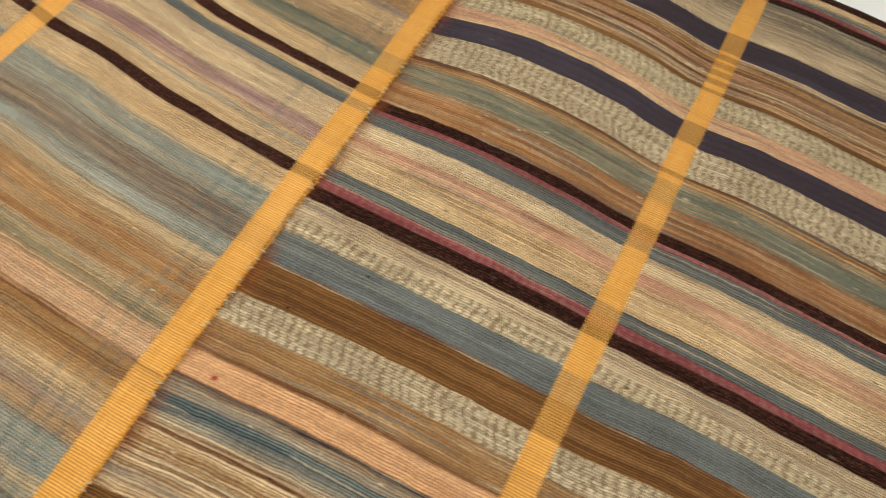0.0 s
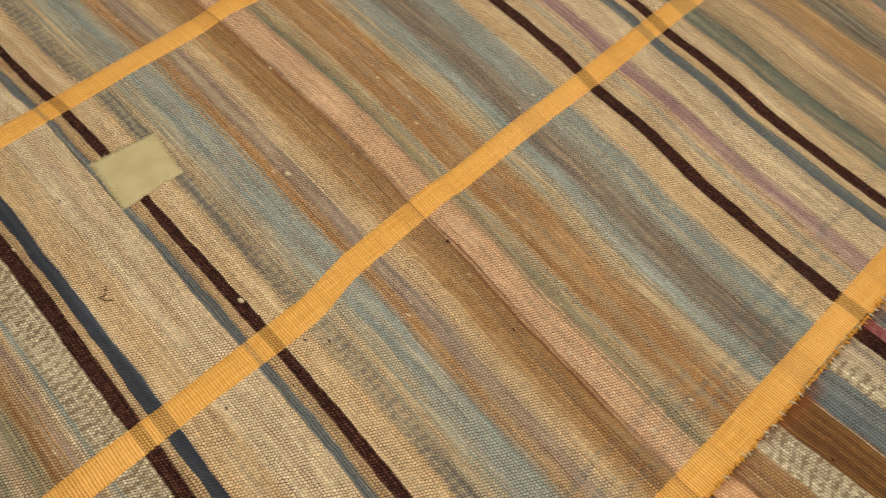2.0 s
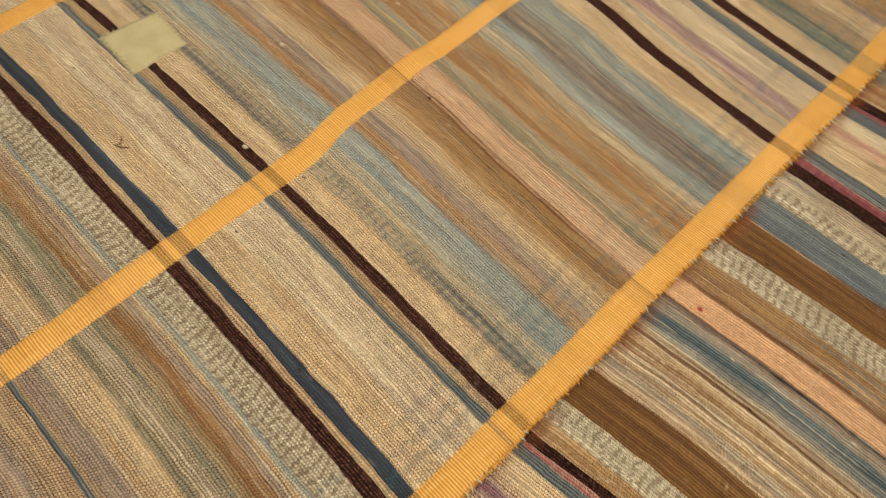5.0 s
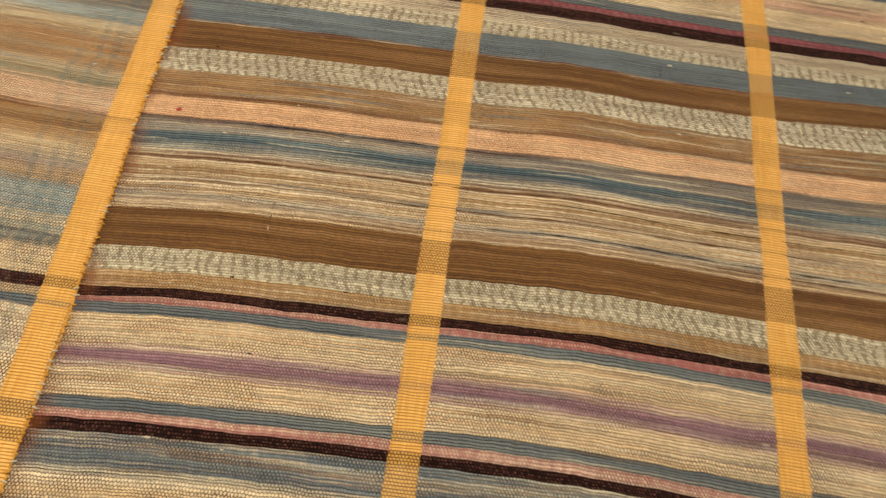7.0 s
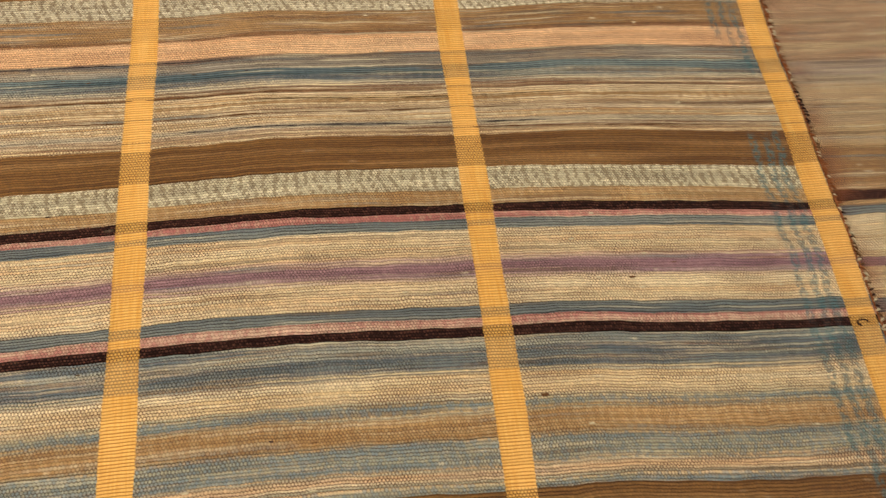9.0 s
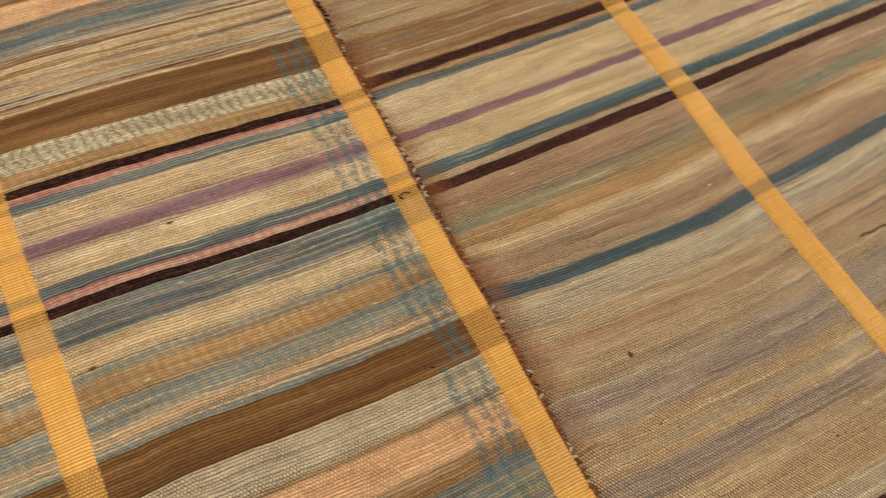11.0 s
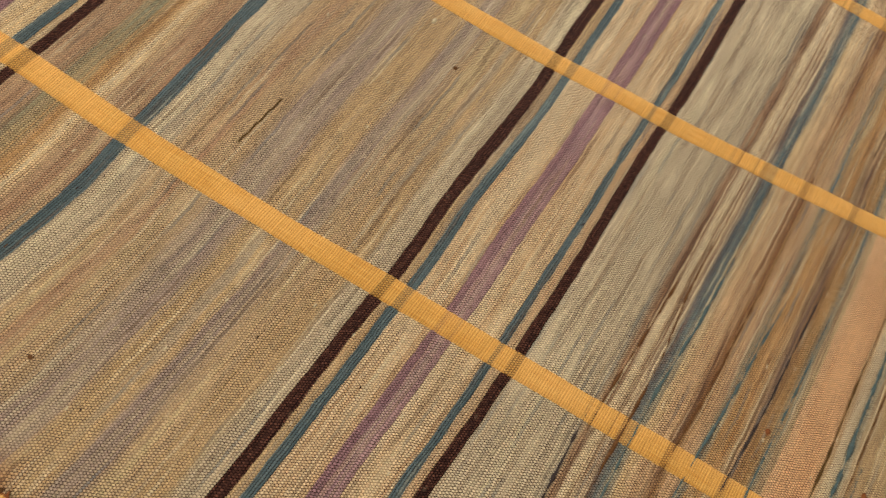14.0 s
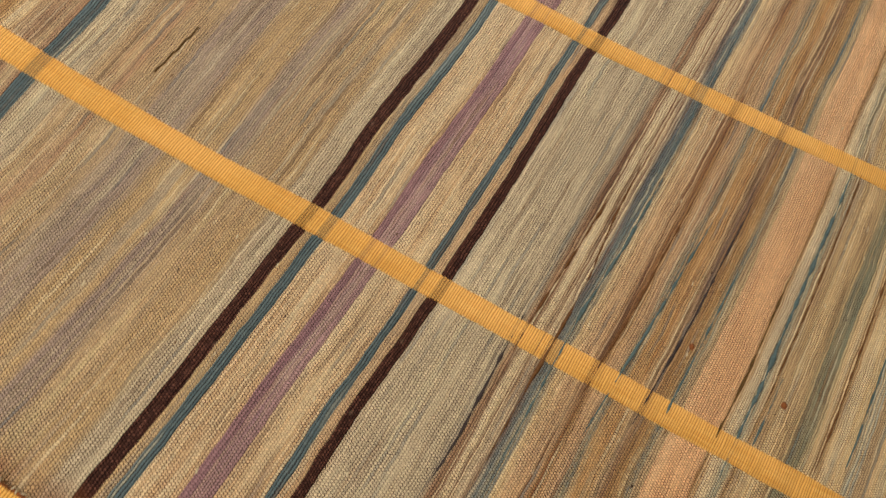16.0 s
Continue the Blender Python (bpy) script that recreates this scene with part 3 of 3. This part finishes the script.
P3.bands("purple_deep -0.315,purple -0.324,purple_deep -0.330,cream_orange -0.363,slate_blue -0.371,tan_peach -0.380,dark -0.391,grey_cream -0.460,brown_grey -0.4655,tan_red -0.470,brown_red -0.4745,cream_pale -0.486")
P3.bands("brown_red -0.489,cream_pale -0.495,mauve_brown -0.4995,blue_grey -0.505,teal_nub -0.513,cream -0.522,tan_peach -0.540,brown_red -0.546,brown_tan -0.552,tan_peach -0.559,tan_red -0.567,teal_mix -0.572,tan -0.582")
P3.bands("tan_orange -0.590,tan_grey -0.597,mauve_brown -0.6015,brown_tan -0.610,tan_fleck -0.619,teal_mix -0.6235,tan_grey -0.632,peach -0.671,brown_tan -0.675,cream_pale -0.688,teal_mix -0.693,cream_pale -0.6975,brown_tan -0.7005,tan_yellow -0.716,cream -0.724,tan_yellow -0.735,green_tan -0.755")
P3.bands("cream -0.766,brown_tan -0.771,cream -0.800,blue_pale -0.806,tan_grey -0.82,cream -0.84,tan_yellow -0.90,dark -0.912,cream -1.0,tan -1.1,brown -1.25")


def grid_mesh(name, rows, material):
    """A sheet from rows of (place, cloth uv, edge uv), with sides turned down to the floor."""
    ny, nx = len(rows), len(rows[0])
    verts = [p[0] for row in rows for p in row]
    fverts = []
    for j in range(ny - 1):
        for i in range(nx - 1):
            a = j * nx + i
            fverts.append((a, a + nx, a + nx + 1, a + 1))
    ring = list(range(nx)) + [j * nx + nx - 1 for j in range(1, ny)] + [(ny - 1) * nx + i for i in range(nx - 2, -1, -1)] + [j * nx for j in range(ny - 2, 0, -1)]
    base = len(verts)
    verts += [(verts[k][0], verts[k][1], FZ) for k in ring]
    source = list(range(base)) + ring
    m = len(ring)
    for k in range(m):
        fverts.append((ring[k], ring[(k + 1) % m], base + (k + 1) % m, base + k))
    me = bpy.data.meshes.new(name)
    me.from_pydata(verts, [], fverts)
    flat = [p for row in rows for p in row]
    loops = np.empty(len(me.loops), dtype=np.int32)
    me.loops.foreach_get("vertex_index", loops)
    src = np.array(source)[loops]
    for layer, k in (("cloth", 1), ("edge", 2), ("span", 3)):
        data = np.array([p[k] for p in flat], dtype=np.float32)[src]
        me.uv_layers.new(name=layer).data.foreach_set("uv", data.ravel())
    smooth(me)
    me.materials.append(material)
    return me


def build_panel(panel, rug):
    holder = new("rug_panel", None)
    holder.parent = rug
    n = panel.number
    for i, key in enumerate(panel.keys):
        s0, s1 = panel.edges[i], panel.edges[i + 1]
        far = s1 < -0.9 or s0 > 1.24
        step = 0.03 if far else 0.009
        ny = max(2, min(14, int((s0 - s1) / 0.005) + 1))
        ts = [0.0, min(0.12, 0.0007 / (s0 - s1))] + [(k + 1) / ny for k in range(ny - 1)]
        ts += [1.0 - min(0.12, 0.0007 / (s0 - s1)), 1.0]
        ts = sorted(set(round(t, 5) for t in ts))
        sm = (s0 + s1) / 2
        xl, xr = panel.left(sm), panel.right(sm)
        nx = int((xr - xl) / step) + 2
        rows = []
        cols = []
        beside = [panel.keys[max(i - 1, 0)], panel.keys[min(i + 1, len(panel.keys) - 1)]]
        mingle = [0.0 if (k in HARD or key in HARD) else 0.9 for k in beside]
        for c in range(nx):
            q = c / (nx - 1)
            xm = xl + (xr - xl) * q
            cols.append((q, panel.edge_y(i, xm), panel.edge_y(i + 1, xm)))
        for t in ts:
            row = []
            dip = 0.00035 if t in (0.0, 1.0) else 0.0
            for q, ya, yb in cols:
                y = ya + (yb - ya) * t
                a, b = panel.left(y), panel.right(y)
                x = a + (b - a) * q
                d = (s0 - s1) * min(t, 1 - t)
                row.append(((x, y, cloth_height(x, y) - dip), (x, s0 + (s1 - s0) * t), (x - a, b - x), (d, mingle[t > 0.5])))
            rows.append(row)
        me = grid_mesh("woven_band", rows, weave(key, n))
        shades = [lin(*YARN[k][0]) for k in beside]
        full = [shades[t > 0.5] for t in ts for c in cols]
        full += [shades[0]] * (len(me.vertices) - len(full))
        me.color_attributes.new("near", "FLOAT_COLOR", "POINT").data.foreach_set("color", np.array(full, dtype=np.float32).ravel())
        ob = new("woven_band", me)
        ob.parent = holder
        tagged(ob, key.replace("_", " ") + " woven wool band")
    return holder


def build_stripe(panel, holder, centre, width=0.0262, ragged=0.0):
    """A dyed yellow warp stripe running the length of the panel."""
    rng = random.Random(int(abs(centre(0.0)) * 1000))
    s_top, s_end = panel.edges[0] - 0.001, panel.edges[-1] + 0.001
    n = int((s_top - s_end) / 0.0035)
    rows, under = [], []
    for j in range(n + 1):
        s = s_top + (s_end - s_top) * j / n
        y0 = s + panel.shift(centre(s), s)
        c = centre(y0) + 0.0020 * noise.noise((y0 * 7, centre(0) * 3, 2.0))
        w = width * (1 + 0.10 * noise.noise((y0 * 11, centre(0) * 5, 9.0)))
        col = lin(*YARN[panel.key_at(s)][0])
        row = []
        for q, lift in ((-0.5, -0.0003), (-0.46, 0.0004), (-0.2, 0.0008), (0.2, 0.0008), (0.46, 0.0004), (0.5, -0.0003)):
            x = c + w * q
            if ragged and q > 0.4:
                x += rng.uniform(-ragged, ragged)
            else:
                x += rng.uniform(-0.0003, 0.0003) if abs(q) > 0.4 else 0
            y = s + panel.shift(x, s)
            row.append(((x, y, cloth_height(x, y) + lift), (x, s), (w * (q + 0.5), w * (0.5 - q)), (0.0, 0.0)))
            under.append(col)
        rows.append(row)
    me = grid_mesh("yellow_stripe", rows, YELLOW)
    att = me.color_attributes.new("under", "FLOAT_COLOR", "POINT")
    full = under + [under[0]] * (len(me.vertices) - len(under))
    att.data.foreach_set("color", np.array(full, dtype=np.float32).ravel())
    ob = new("yellow_stripe", me)
    ob.parent = holder
    tagged(ob, "dyed golden yellow warp stripe")
    return ob


rug = new("striped_rug", None)
tagged(rug, "flat-woven striped wool rug sewn from three panels on the floor", "rug")
h1 = build_panel(P1, rug)
h2 = build_panel(P2, rug)
h3 = build_panel(P3, rug)
build_stripe(P1, h1, lambda y: seam_west(y) - 0.0142, 0.0275, 0.0008)
build_stripe(P1, h1, lambda y: lerp_table([(-1.3, -0.61), (0.0, -0.634), (0.34, -0.6425), (0.405, -0.6545), (0.72, -0.669), (1.3, -0.695)], y))
build_stripe(P1, h1, lambda y: -0.985 - 0.030 * y)
build_stripe(P2, h2, lambda y: -0.046 + 0.014 * y, 0.0250)
build_stripe(P2, h2, lambda y: 0.237 + 0.026 * y, 0.0250)
build_stripe(P2, h2, lambda y: seam_east(y) - 0.0145, 0.0262, 0.0004)
build_stripe(P3, h3, lambda y: lerp_table([(-1.25, 0.864), (-0.74, 0.859), (-0.5, 0.860), (-0.25, 0.859), (-0.05, 0.860), (0.1, 0.864), (0.25, 0.872), (0.6, 0.885), (1.25, 0.90)], y), 0.0275)
build_stripe(P3, h3, lambda y: lerp_table([(-1.25, 1.285), (-0.75, 1.254), (-0.5, 1.230), (-0.28, 1.220), (-0.05, 1.219), (0.3, 1.224), (1.25, 1.24)], y), 0.0275)
build_stripe(P3, h3, lambda y: 1.62 + 0.05 * y, 0.0275)


# ---- sewing, mends and loose bits on the rug ----
def plain_yarn(name, r, g, b):
    return plain_material(name, (r, g, b), (int(r * 0.8), int(g * 0.78), int(b * 0.76)), 400.0, 0.9, 0.0002, 0.08)


YARNS = {k: plain_yarn("yarn_" + k, *rgb) for k, rgb in {"white": (204, 186, 150), "rust": (142, 84, 48), "dark": (52, 32, 26), "gold": (206, 146, 58), "teal": (84, 100, 98), "navy": (64, 55, 52), "brown": (104, 70, 40), "red": (176, 70, 56), "olive": (92, 68, 36)}.items()}


def stitch_mesh(name, length, thick, arch, material, seed):
    """A short arched thread with tapered ends."""
    rng = random.Random(seed)
    verts, faces = [], []
    steps, sides = 5, 5
    bend = rng.uniform(-0.12, 0.12) * length
    for i in range(steps + 1):
        q = i / steps
        r = thick * (0.45 + 0.55 * math.sin(math.pi * q)) * rng.uniform(0.85, 1.15)
        for k in range(sides):
            a = 2 * math.pi * k / sides
            verts.append((length * (q - 0.5), bend * math.sin(math.pi * q) + r * math.cos(a), arch * math.sin(math.pi * q) + r * math.sin(a)))
    for i in range(steps):
        for k in range(sides):
            a, b = i * sides + k, i * sides + (k + 1) % sides
            faces.append((a, b, b + sides, a + sides))
    faces += [tuple(range(sides - 1, -1, -1)), tuple(range(steps * sides, steps * sides + sides))]
    me = bpy.data.meshes.new(name)
    me.from_pydata(verts, [], faces)
    smooth(me)
    me.materials.append(material)
    return me


def lump_mesh(name, lx, ly, lz, material, seed):
    """A small knot or slub of wool standing out of the weave."""
    bm = bmesh.new()
    bmesh.ops.create_icosphere(bm, subdivisions=1, radius=1.0)
    for v in bm.verts:
        k = 1 + 0.35 * noise.noise(v.co * 1.7 + Vector((seed * 3.1, 0, 0)))
        v.co = Vector((v.co.x * lx * k, v.co.y * ly * k, v.co.z * lz * k))
    me = bpy.data.meshes.new(name)
    bm.to_mesh(me)
    bm.free()
    smooth(me)
    me.materials.append(material)
    return me


def place(name, me, parent, x, y, turn=0.0, lift=0.0, label=""):
    ob = new(name, me)
    ob.parent = parent
    ob.matrix_basis = pose(x, y, cloth_height(x, y) + lift, 0, 0, turn)
    if label:
        tagged(ob, label)
    return ob


def seam_cord(path, y0, y1, material, width):
    """The uneven sewn joint between two panels."""
    rows = []
    n = int((y1 - y0) / 0.004)
    for j in range(n + 1):
        y = y0 + (y1 - y0) * j / n
        w = width * (1 + 0.6 * noise.noise((y * 60, 1.7, 0)))
        c = path(y) + 0.0012 * noise.noise((y * 45, 8.0, 0))
        rows.append([((c + w * q, y, cloth_height(c, y) + lift + 0.0005 * noise.noise((y * 160, q, 0))), (c + w * q, y), (0, 0), (0, 0)) for q, lift in ((-0.5, -0.0006), (-0.2, 0.0004), (0.2, 0.0004), (0.5, -0.0006))])
    ob = new("seam", grid_mesh("seam", rows, material))
    ob.parent = rug
    return ob


def sew(path, y0, y1, step, colours, off, seed):
    rng = random.Random(seed)
    seam = seam_cord(path, -1.2, 1.2, YARNS["rust"] if seed == 2 else YARNS["gold"], 0.0030 if seed == 2 else 0.0022)
    tagged(seam, "rust brown sewn seam with frayed threads" if seed == 2 else "golden sewn seam with small stitches")
    kinds = [stitch_mesh("stitch", rng.uniform(0.0035, 0.0060), rng.uniform(0.0007, 0.0012), 0.0010, YARNS[c], seed * 10 + i) for i, c in enumerate(colours)]
    y = y0
    while y < y1:
        # dark yarn prevails where it was mended
        k = int(clamp01(0.5 + 0.9 * noise.noise((y * 14, seed * 2.0, 0)) + rng.uniform(-0.25, 0.25)) * (len(kinds) - 0.01))
        place("stitch", kinds[k], seam, path(y) + off + rng.uniform(-0.0012, 0.0012), y, rng.uniform(-75, 40) if seed == 2 else rng.uniform(-30, 30), 0.0004)
        y += step * rng.uniform(0.6, 1.4)


sew(seam_west, 0.02, 1.16, 0.0062, ("gold", "gold", "white", "gold", "rust"), 0.0008, 1)
sew(seam_east, -0.30, 0.66, 0.0046, ("rust", "white", "rust", "brown", "white", "brown", "dark", "dark"), 0.0012, 2)


def bits():
    rng = random.Random(5)
    pale = [lump_mesh("slub", rng.uniform(0.0014, 0.0034), rng.uniform(0.0006, 0.0011), 0.0005, YARNS["white"], i) for i in range(5)]
    dull = [lump_mesh("fleck", rng.uniform(0.0012, 0.0032), rng.uniform(0.0005, 0.0009), 0.0004, YARNS[k], i) for i, k in enumerate(("brown", "olive", "dark"))]
    for panel, holder, x0, x1, y0, y1, count in ((P1, h1, -1.15, -0.36, 0.05, 1.0, 110), (P2, h2, -0.28, 0.52, 0.0, 1.1, 140), (P3, h3, 0.62, 1.45, -0.8, 0.4, 140)):
        for i in range(count):
            x, y = rng.uniform(x0, x1), rng.uniform(y0, y1)
            deep = panel.key_at(y - panel.shift(x, y)) in ("dark", "brown", "brown_red", "navy", "indigo", "slate", "slate_blue", "purple_deep")
            pick = dull if deep or rng.random() > 0.62 else pale
            place("slub" if pick is pale else "fleck", rng.choice(pick), holder, x, y, rng.uniform(-12, 12))

    def knot(colour, holder, x, y, lx, ly, label):
        place("knot", lump_mesh("knot", lx, ly, 0.0011, YARNS[colour], int(abs(x) * 900)), holder, x, y, 0, 0.0, label)
    knot("red", h2, -0.286, 0.482, 0.0030, 0.0022, "small red wool knot")
    knot("white", h1, -0.688, 0.309, 0.0036, 0.0026, "cream wool knot")
    knot("white", h1, -0.772, 0.420, 0.0045, 0.0030, "cream wool knot")
    knot("dark", h1, -0.615, 0.480, 0.0022, 0.0018, "dark wool knot")
    knot("brown", h2, 0.270, 0.131, 0.0038, 0.0016, "olive brown wool fleck")
    knot("brown", h2, 0.365, 0.225, 0.0032, 0.0014, "olive brown wool fleck")
    knot("brown", h3, 0.645, -0.049, 0.0022, 0.0030, "brown wool fleck")
    knot("white", h3, 1.180, -0.130, 0.0060, 0.0030, "cream wool knot")
    knot("brown", h3, 1.135, -0.182, 0.0035, 0.0030, "brown wool fleck")
    knot("rust", h3, 0.927, -0.728, 0.0045, 0.0035, "rust stain of loose wool")
    knot("rust", h3, 0.934, -0.625, 0.0040, 0.0030, "rust stain of loose wool")


def thread(name, points, thick, material, parent, label):
    """A loose thread lying along the cloth."""
    cu = bpy.data.curves.new(name, "CURVE")
    cu.dimensions, cu.bevel_depth, cu.bevel_resolution = "3D", thick, 2
    sp = cu.splines.new("POLY")
    sp.points.add(len(points) - 1)
    for p, (x, y, z) in zip(sp.points, points):
        p.co = (x, y, cloth_height(x, y) + z, 1)
    cu.materials.append(material)
    ob = new(name, cu)
    ob.parent = parent
    return tagged(ob, label)


def spliced_weft(panel, holder, colour, thick, run, seed):
    """A nubby dark weft lying in the weave, along a run of (across, along the panel) places."""
    rng = random.Random(seed)
    table = list(run)
    x0, x1 = table[0][0], table[-1][0]
    count = max(6, int((x1 - x0) / 0.0045))
    cu = bpy.data.curves.new("spliced_weft", "CURVE")
    cu.dimensions, cu.bevel_depth, cu.bevel_resolution = "3D", thick, 1
    sp = cu.splines.new("POLY")
    sp.points.add(count)
    for i, p in enumerate(sp.points):
        x = x0 + (x1 - x0) * i / count
        s = float(np.interp(x, [q[0] for q in table], [q[1] for q in table]))
        y = s + panel.shift(x, s) + 0.0006 * noise.noise((x * 60, s * 40, seed))
        swell = 0.8 + 1.1 * noise.noise((x * 75, seed * 3.3, 0.5)) + rng.uniform(-0.2, 0.2)
        p.radius = max(0.2, swell) * min(1.0, 0.25 + 6.0 * min(i, count - i) / count)
        p.co = (x, y, cloth_height(x, y) + 0.0001, 1)
    cu.materials.append(YARNS[colour])
    ob = new("spliced_weft", cu)
    ob.parent = holder
    return tagged(ob, {"teal": "nubby teal wool weft", "brown": "dark brown wool weft", "navy": "dark navy wool weft", "olive": "dark olive wool weft"}[colour])


bits()
for k, (colour, thick, run) in enumerate((
        ("teal", 0.0013, ((0.80, -0.563), (0.90, -0.568), (1.08, -0.577))),
        ("navy", 0.0011, ((0.83, -0.598), (0.97, -0.603), (1.13, -0.604))),
        ("teal", 0.0012, ((0.84, -0.621), (0.94, -0.620), (1.04, -0.622))),
        ("teal", 0.0017, ((0.83, -0.690), (1.00, -0.689), (1.24, -0.690))),
        ("olive", 0.0012, ((0.85, -0.6715), (0.94, -0.6725), (1.07, -0.672))),
        ("brown", 0.0011, ((0.92, -0.700), (1.05, -0.7025), (1.28, -0.701))),
        ("brown", 0.0012, ((0.88, -0.768), (1.05, -0.7685), (1.22, -0.767))),
        ("teal", 0.0010, ((0.86, -0.7055), (0.955, -0.706))),
        ("teal", 0.0010, ((0.90, -0.795), (1.04, -0.796))),
        ("brown", 0.0014, ((0.74, -0.498), (0.871, -0.499), (0.944, -0.498), (1.028, -0.491), (1.10, -0.488))),
        ("brown", 0.0012, ((0.84, -0.471), (0.881, -0.471), (0.999, -0.476), (1.06, -0.477))),
        ("brown", 0.0012, ((0.83, -0.545), (0.868, -0.546), (0.951, -0.549), (1.12, -0.551))),
        ("navy", 0.0013, ((0.70, -0.464), (0.747, -0.466), (0.836, -0.464), (0.88, -0.463))),
        ("teal", 0.0013, ((0.74, -0.509), (0.782, -0.510), (0.919, -0.508), (1.001, -0.513), (1.10, -0.514))))):
    spliced_weft(P3, h3, colour, thick, run, k)
for k, (colour, run) in enumerate((("brown", ((-0.26, 0.437), (-0.05, 0.4355), (0.16, 0.437))), ("brown", ((-0.12, 0.4125), (0.10, 0.411), (0.30, 0.413))), ("navy", ((-0.02, 0.3965), (0.20, 0.396), (0.33, 0.395))), ("brown", ((0.18, 0.390), (0.40, 0.388), (0.53, 0.389))), ("navy", ((-0.25, 0.479), (-0.10, 0.4795), (0.05, 0.479))), ("olive", ((0.05, 0.428), (0.22, 0.4265), (0.36, 0.428))))):
    spliced_weft(P2, h2, colour, 0.0006, run, 40 + k)
thread("dark_weft_thread", [(0.912 + 0.007 * i, -0.0565 - 0.0003 * i + 0.0006 * math.sin(i * 2.1), 0.0002) for i in range(11)], 0.0011, YARNS["olive"], h3, "dark olive thread woven into the band")
thread("loose_thread", [(-0.776, 0.232, 0.0004), (-0.772, 0.229, 0.0012), (-0.768, 0.226, 0.0010), (-0.770, 0.221, 0.0014), (-0.764, 0.224, 0.0008), (-0.760, 0.229, 0.0004)], 0.0006, YARNS["brown"], h1, "curled brown loose thread")
thread("loose_thread", [(0.552 + 0.005 * math.cos(a * 0.7), 0.164 + 0.0028 * math.sin(a * 0.7), 0.0012) for a in range(7)], 0.0007, YARNS["dark"], h2, "curled dark loose thread on the seam stripe")


def mend():
    """A darned line across the bands."""
    rng = random.Random(9)
    kinds = [stitch_mesh("darning_stitch", 0.0042, 0.0004, 0.0004, YARNS[c], i) for i, c in enumerate(("white", "brown", "olive"))]
    y = 0.362
    while y < 0.506:
        place("darning_stitch", rng.choice(kinds), h2, -0.1815 - 0.003 * (y - 0.43) + rng.uniform(-0.0008, 0.0008), y, 90 + rng.uniform(-14, 14), 0.0002)
        y += rng.uniform(0.0035, 0.007)


mend()


def cloth_patch():
    """A pale cotton patch sewn over the striped weave."""
    a, b, c, d = (Vector(p) for p in ((-0.9055, 0.2876), (-0.8983, 0.3542), (-0.8393, 0.3488), (-0.8377, 0.2838)))
    n = 14
    rows = []
    for j in range(n + 1):
        row = []
        for i in range(n + 1):
            p = a.lerp(b, i / n).lerp(d.lerp(c, i / n), j / n)
            rim = 0.0 if 0 < i < n and 0 < j < n else 1.0
            x = p.x + rim * rng_patch.uniform(-0.0005, 0.0005)
            y = p.y + rim * rng_patch.uniform(-0.0005, 0.0005)
            z = cloth_height(x, y) + 0.0016 + 0.0007 * noise.noise((x * 60, y * 30, 2.0)) - 0.0006 * rim
            row.append(((x, y, z), (x, y), (0, 0), (0, 0)))
        rows.append(row)
    cotton = plain_material("pale_cotton", (170, 155, 112), (158, 143, 100), 40.0, 0.75, 0.00025, 0.2)
    ob = new("patch", grid_mesh("patch", rows, cotton))
    ob.parent = rug
    tagged(ob, "pale straw-coloured cotton patch")
    kinds = [stitch_mesh("stitch", 0.0050, 0.00040, 0.0006, YARNS["white"], 70 + i) for i in range(3)]
    for p, q in ((a, b), (b, c), (c, d), (d, a)):
        count = int((q - p).length / 0.0062)
        way = math.degrees(math.atan2(q.y - p.y, q.x - p.x))
        inward = ((a + b + c + d) / 4 - (p + q) / 2).normalized()
        for k in range(count):
            m = p.lerp(q, (k + 0.5) / count) + inward * rng_patch.uniform(0.000, 0.003)
            place("stitch", rng_patch.choice(kinds), ob, m.x, m.y, way + 90 + rng_patch.uniform(-40, 40), 0.0017)


rng_patch = random.Random(12)
cloth_patch()
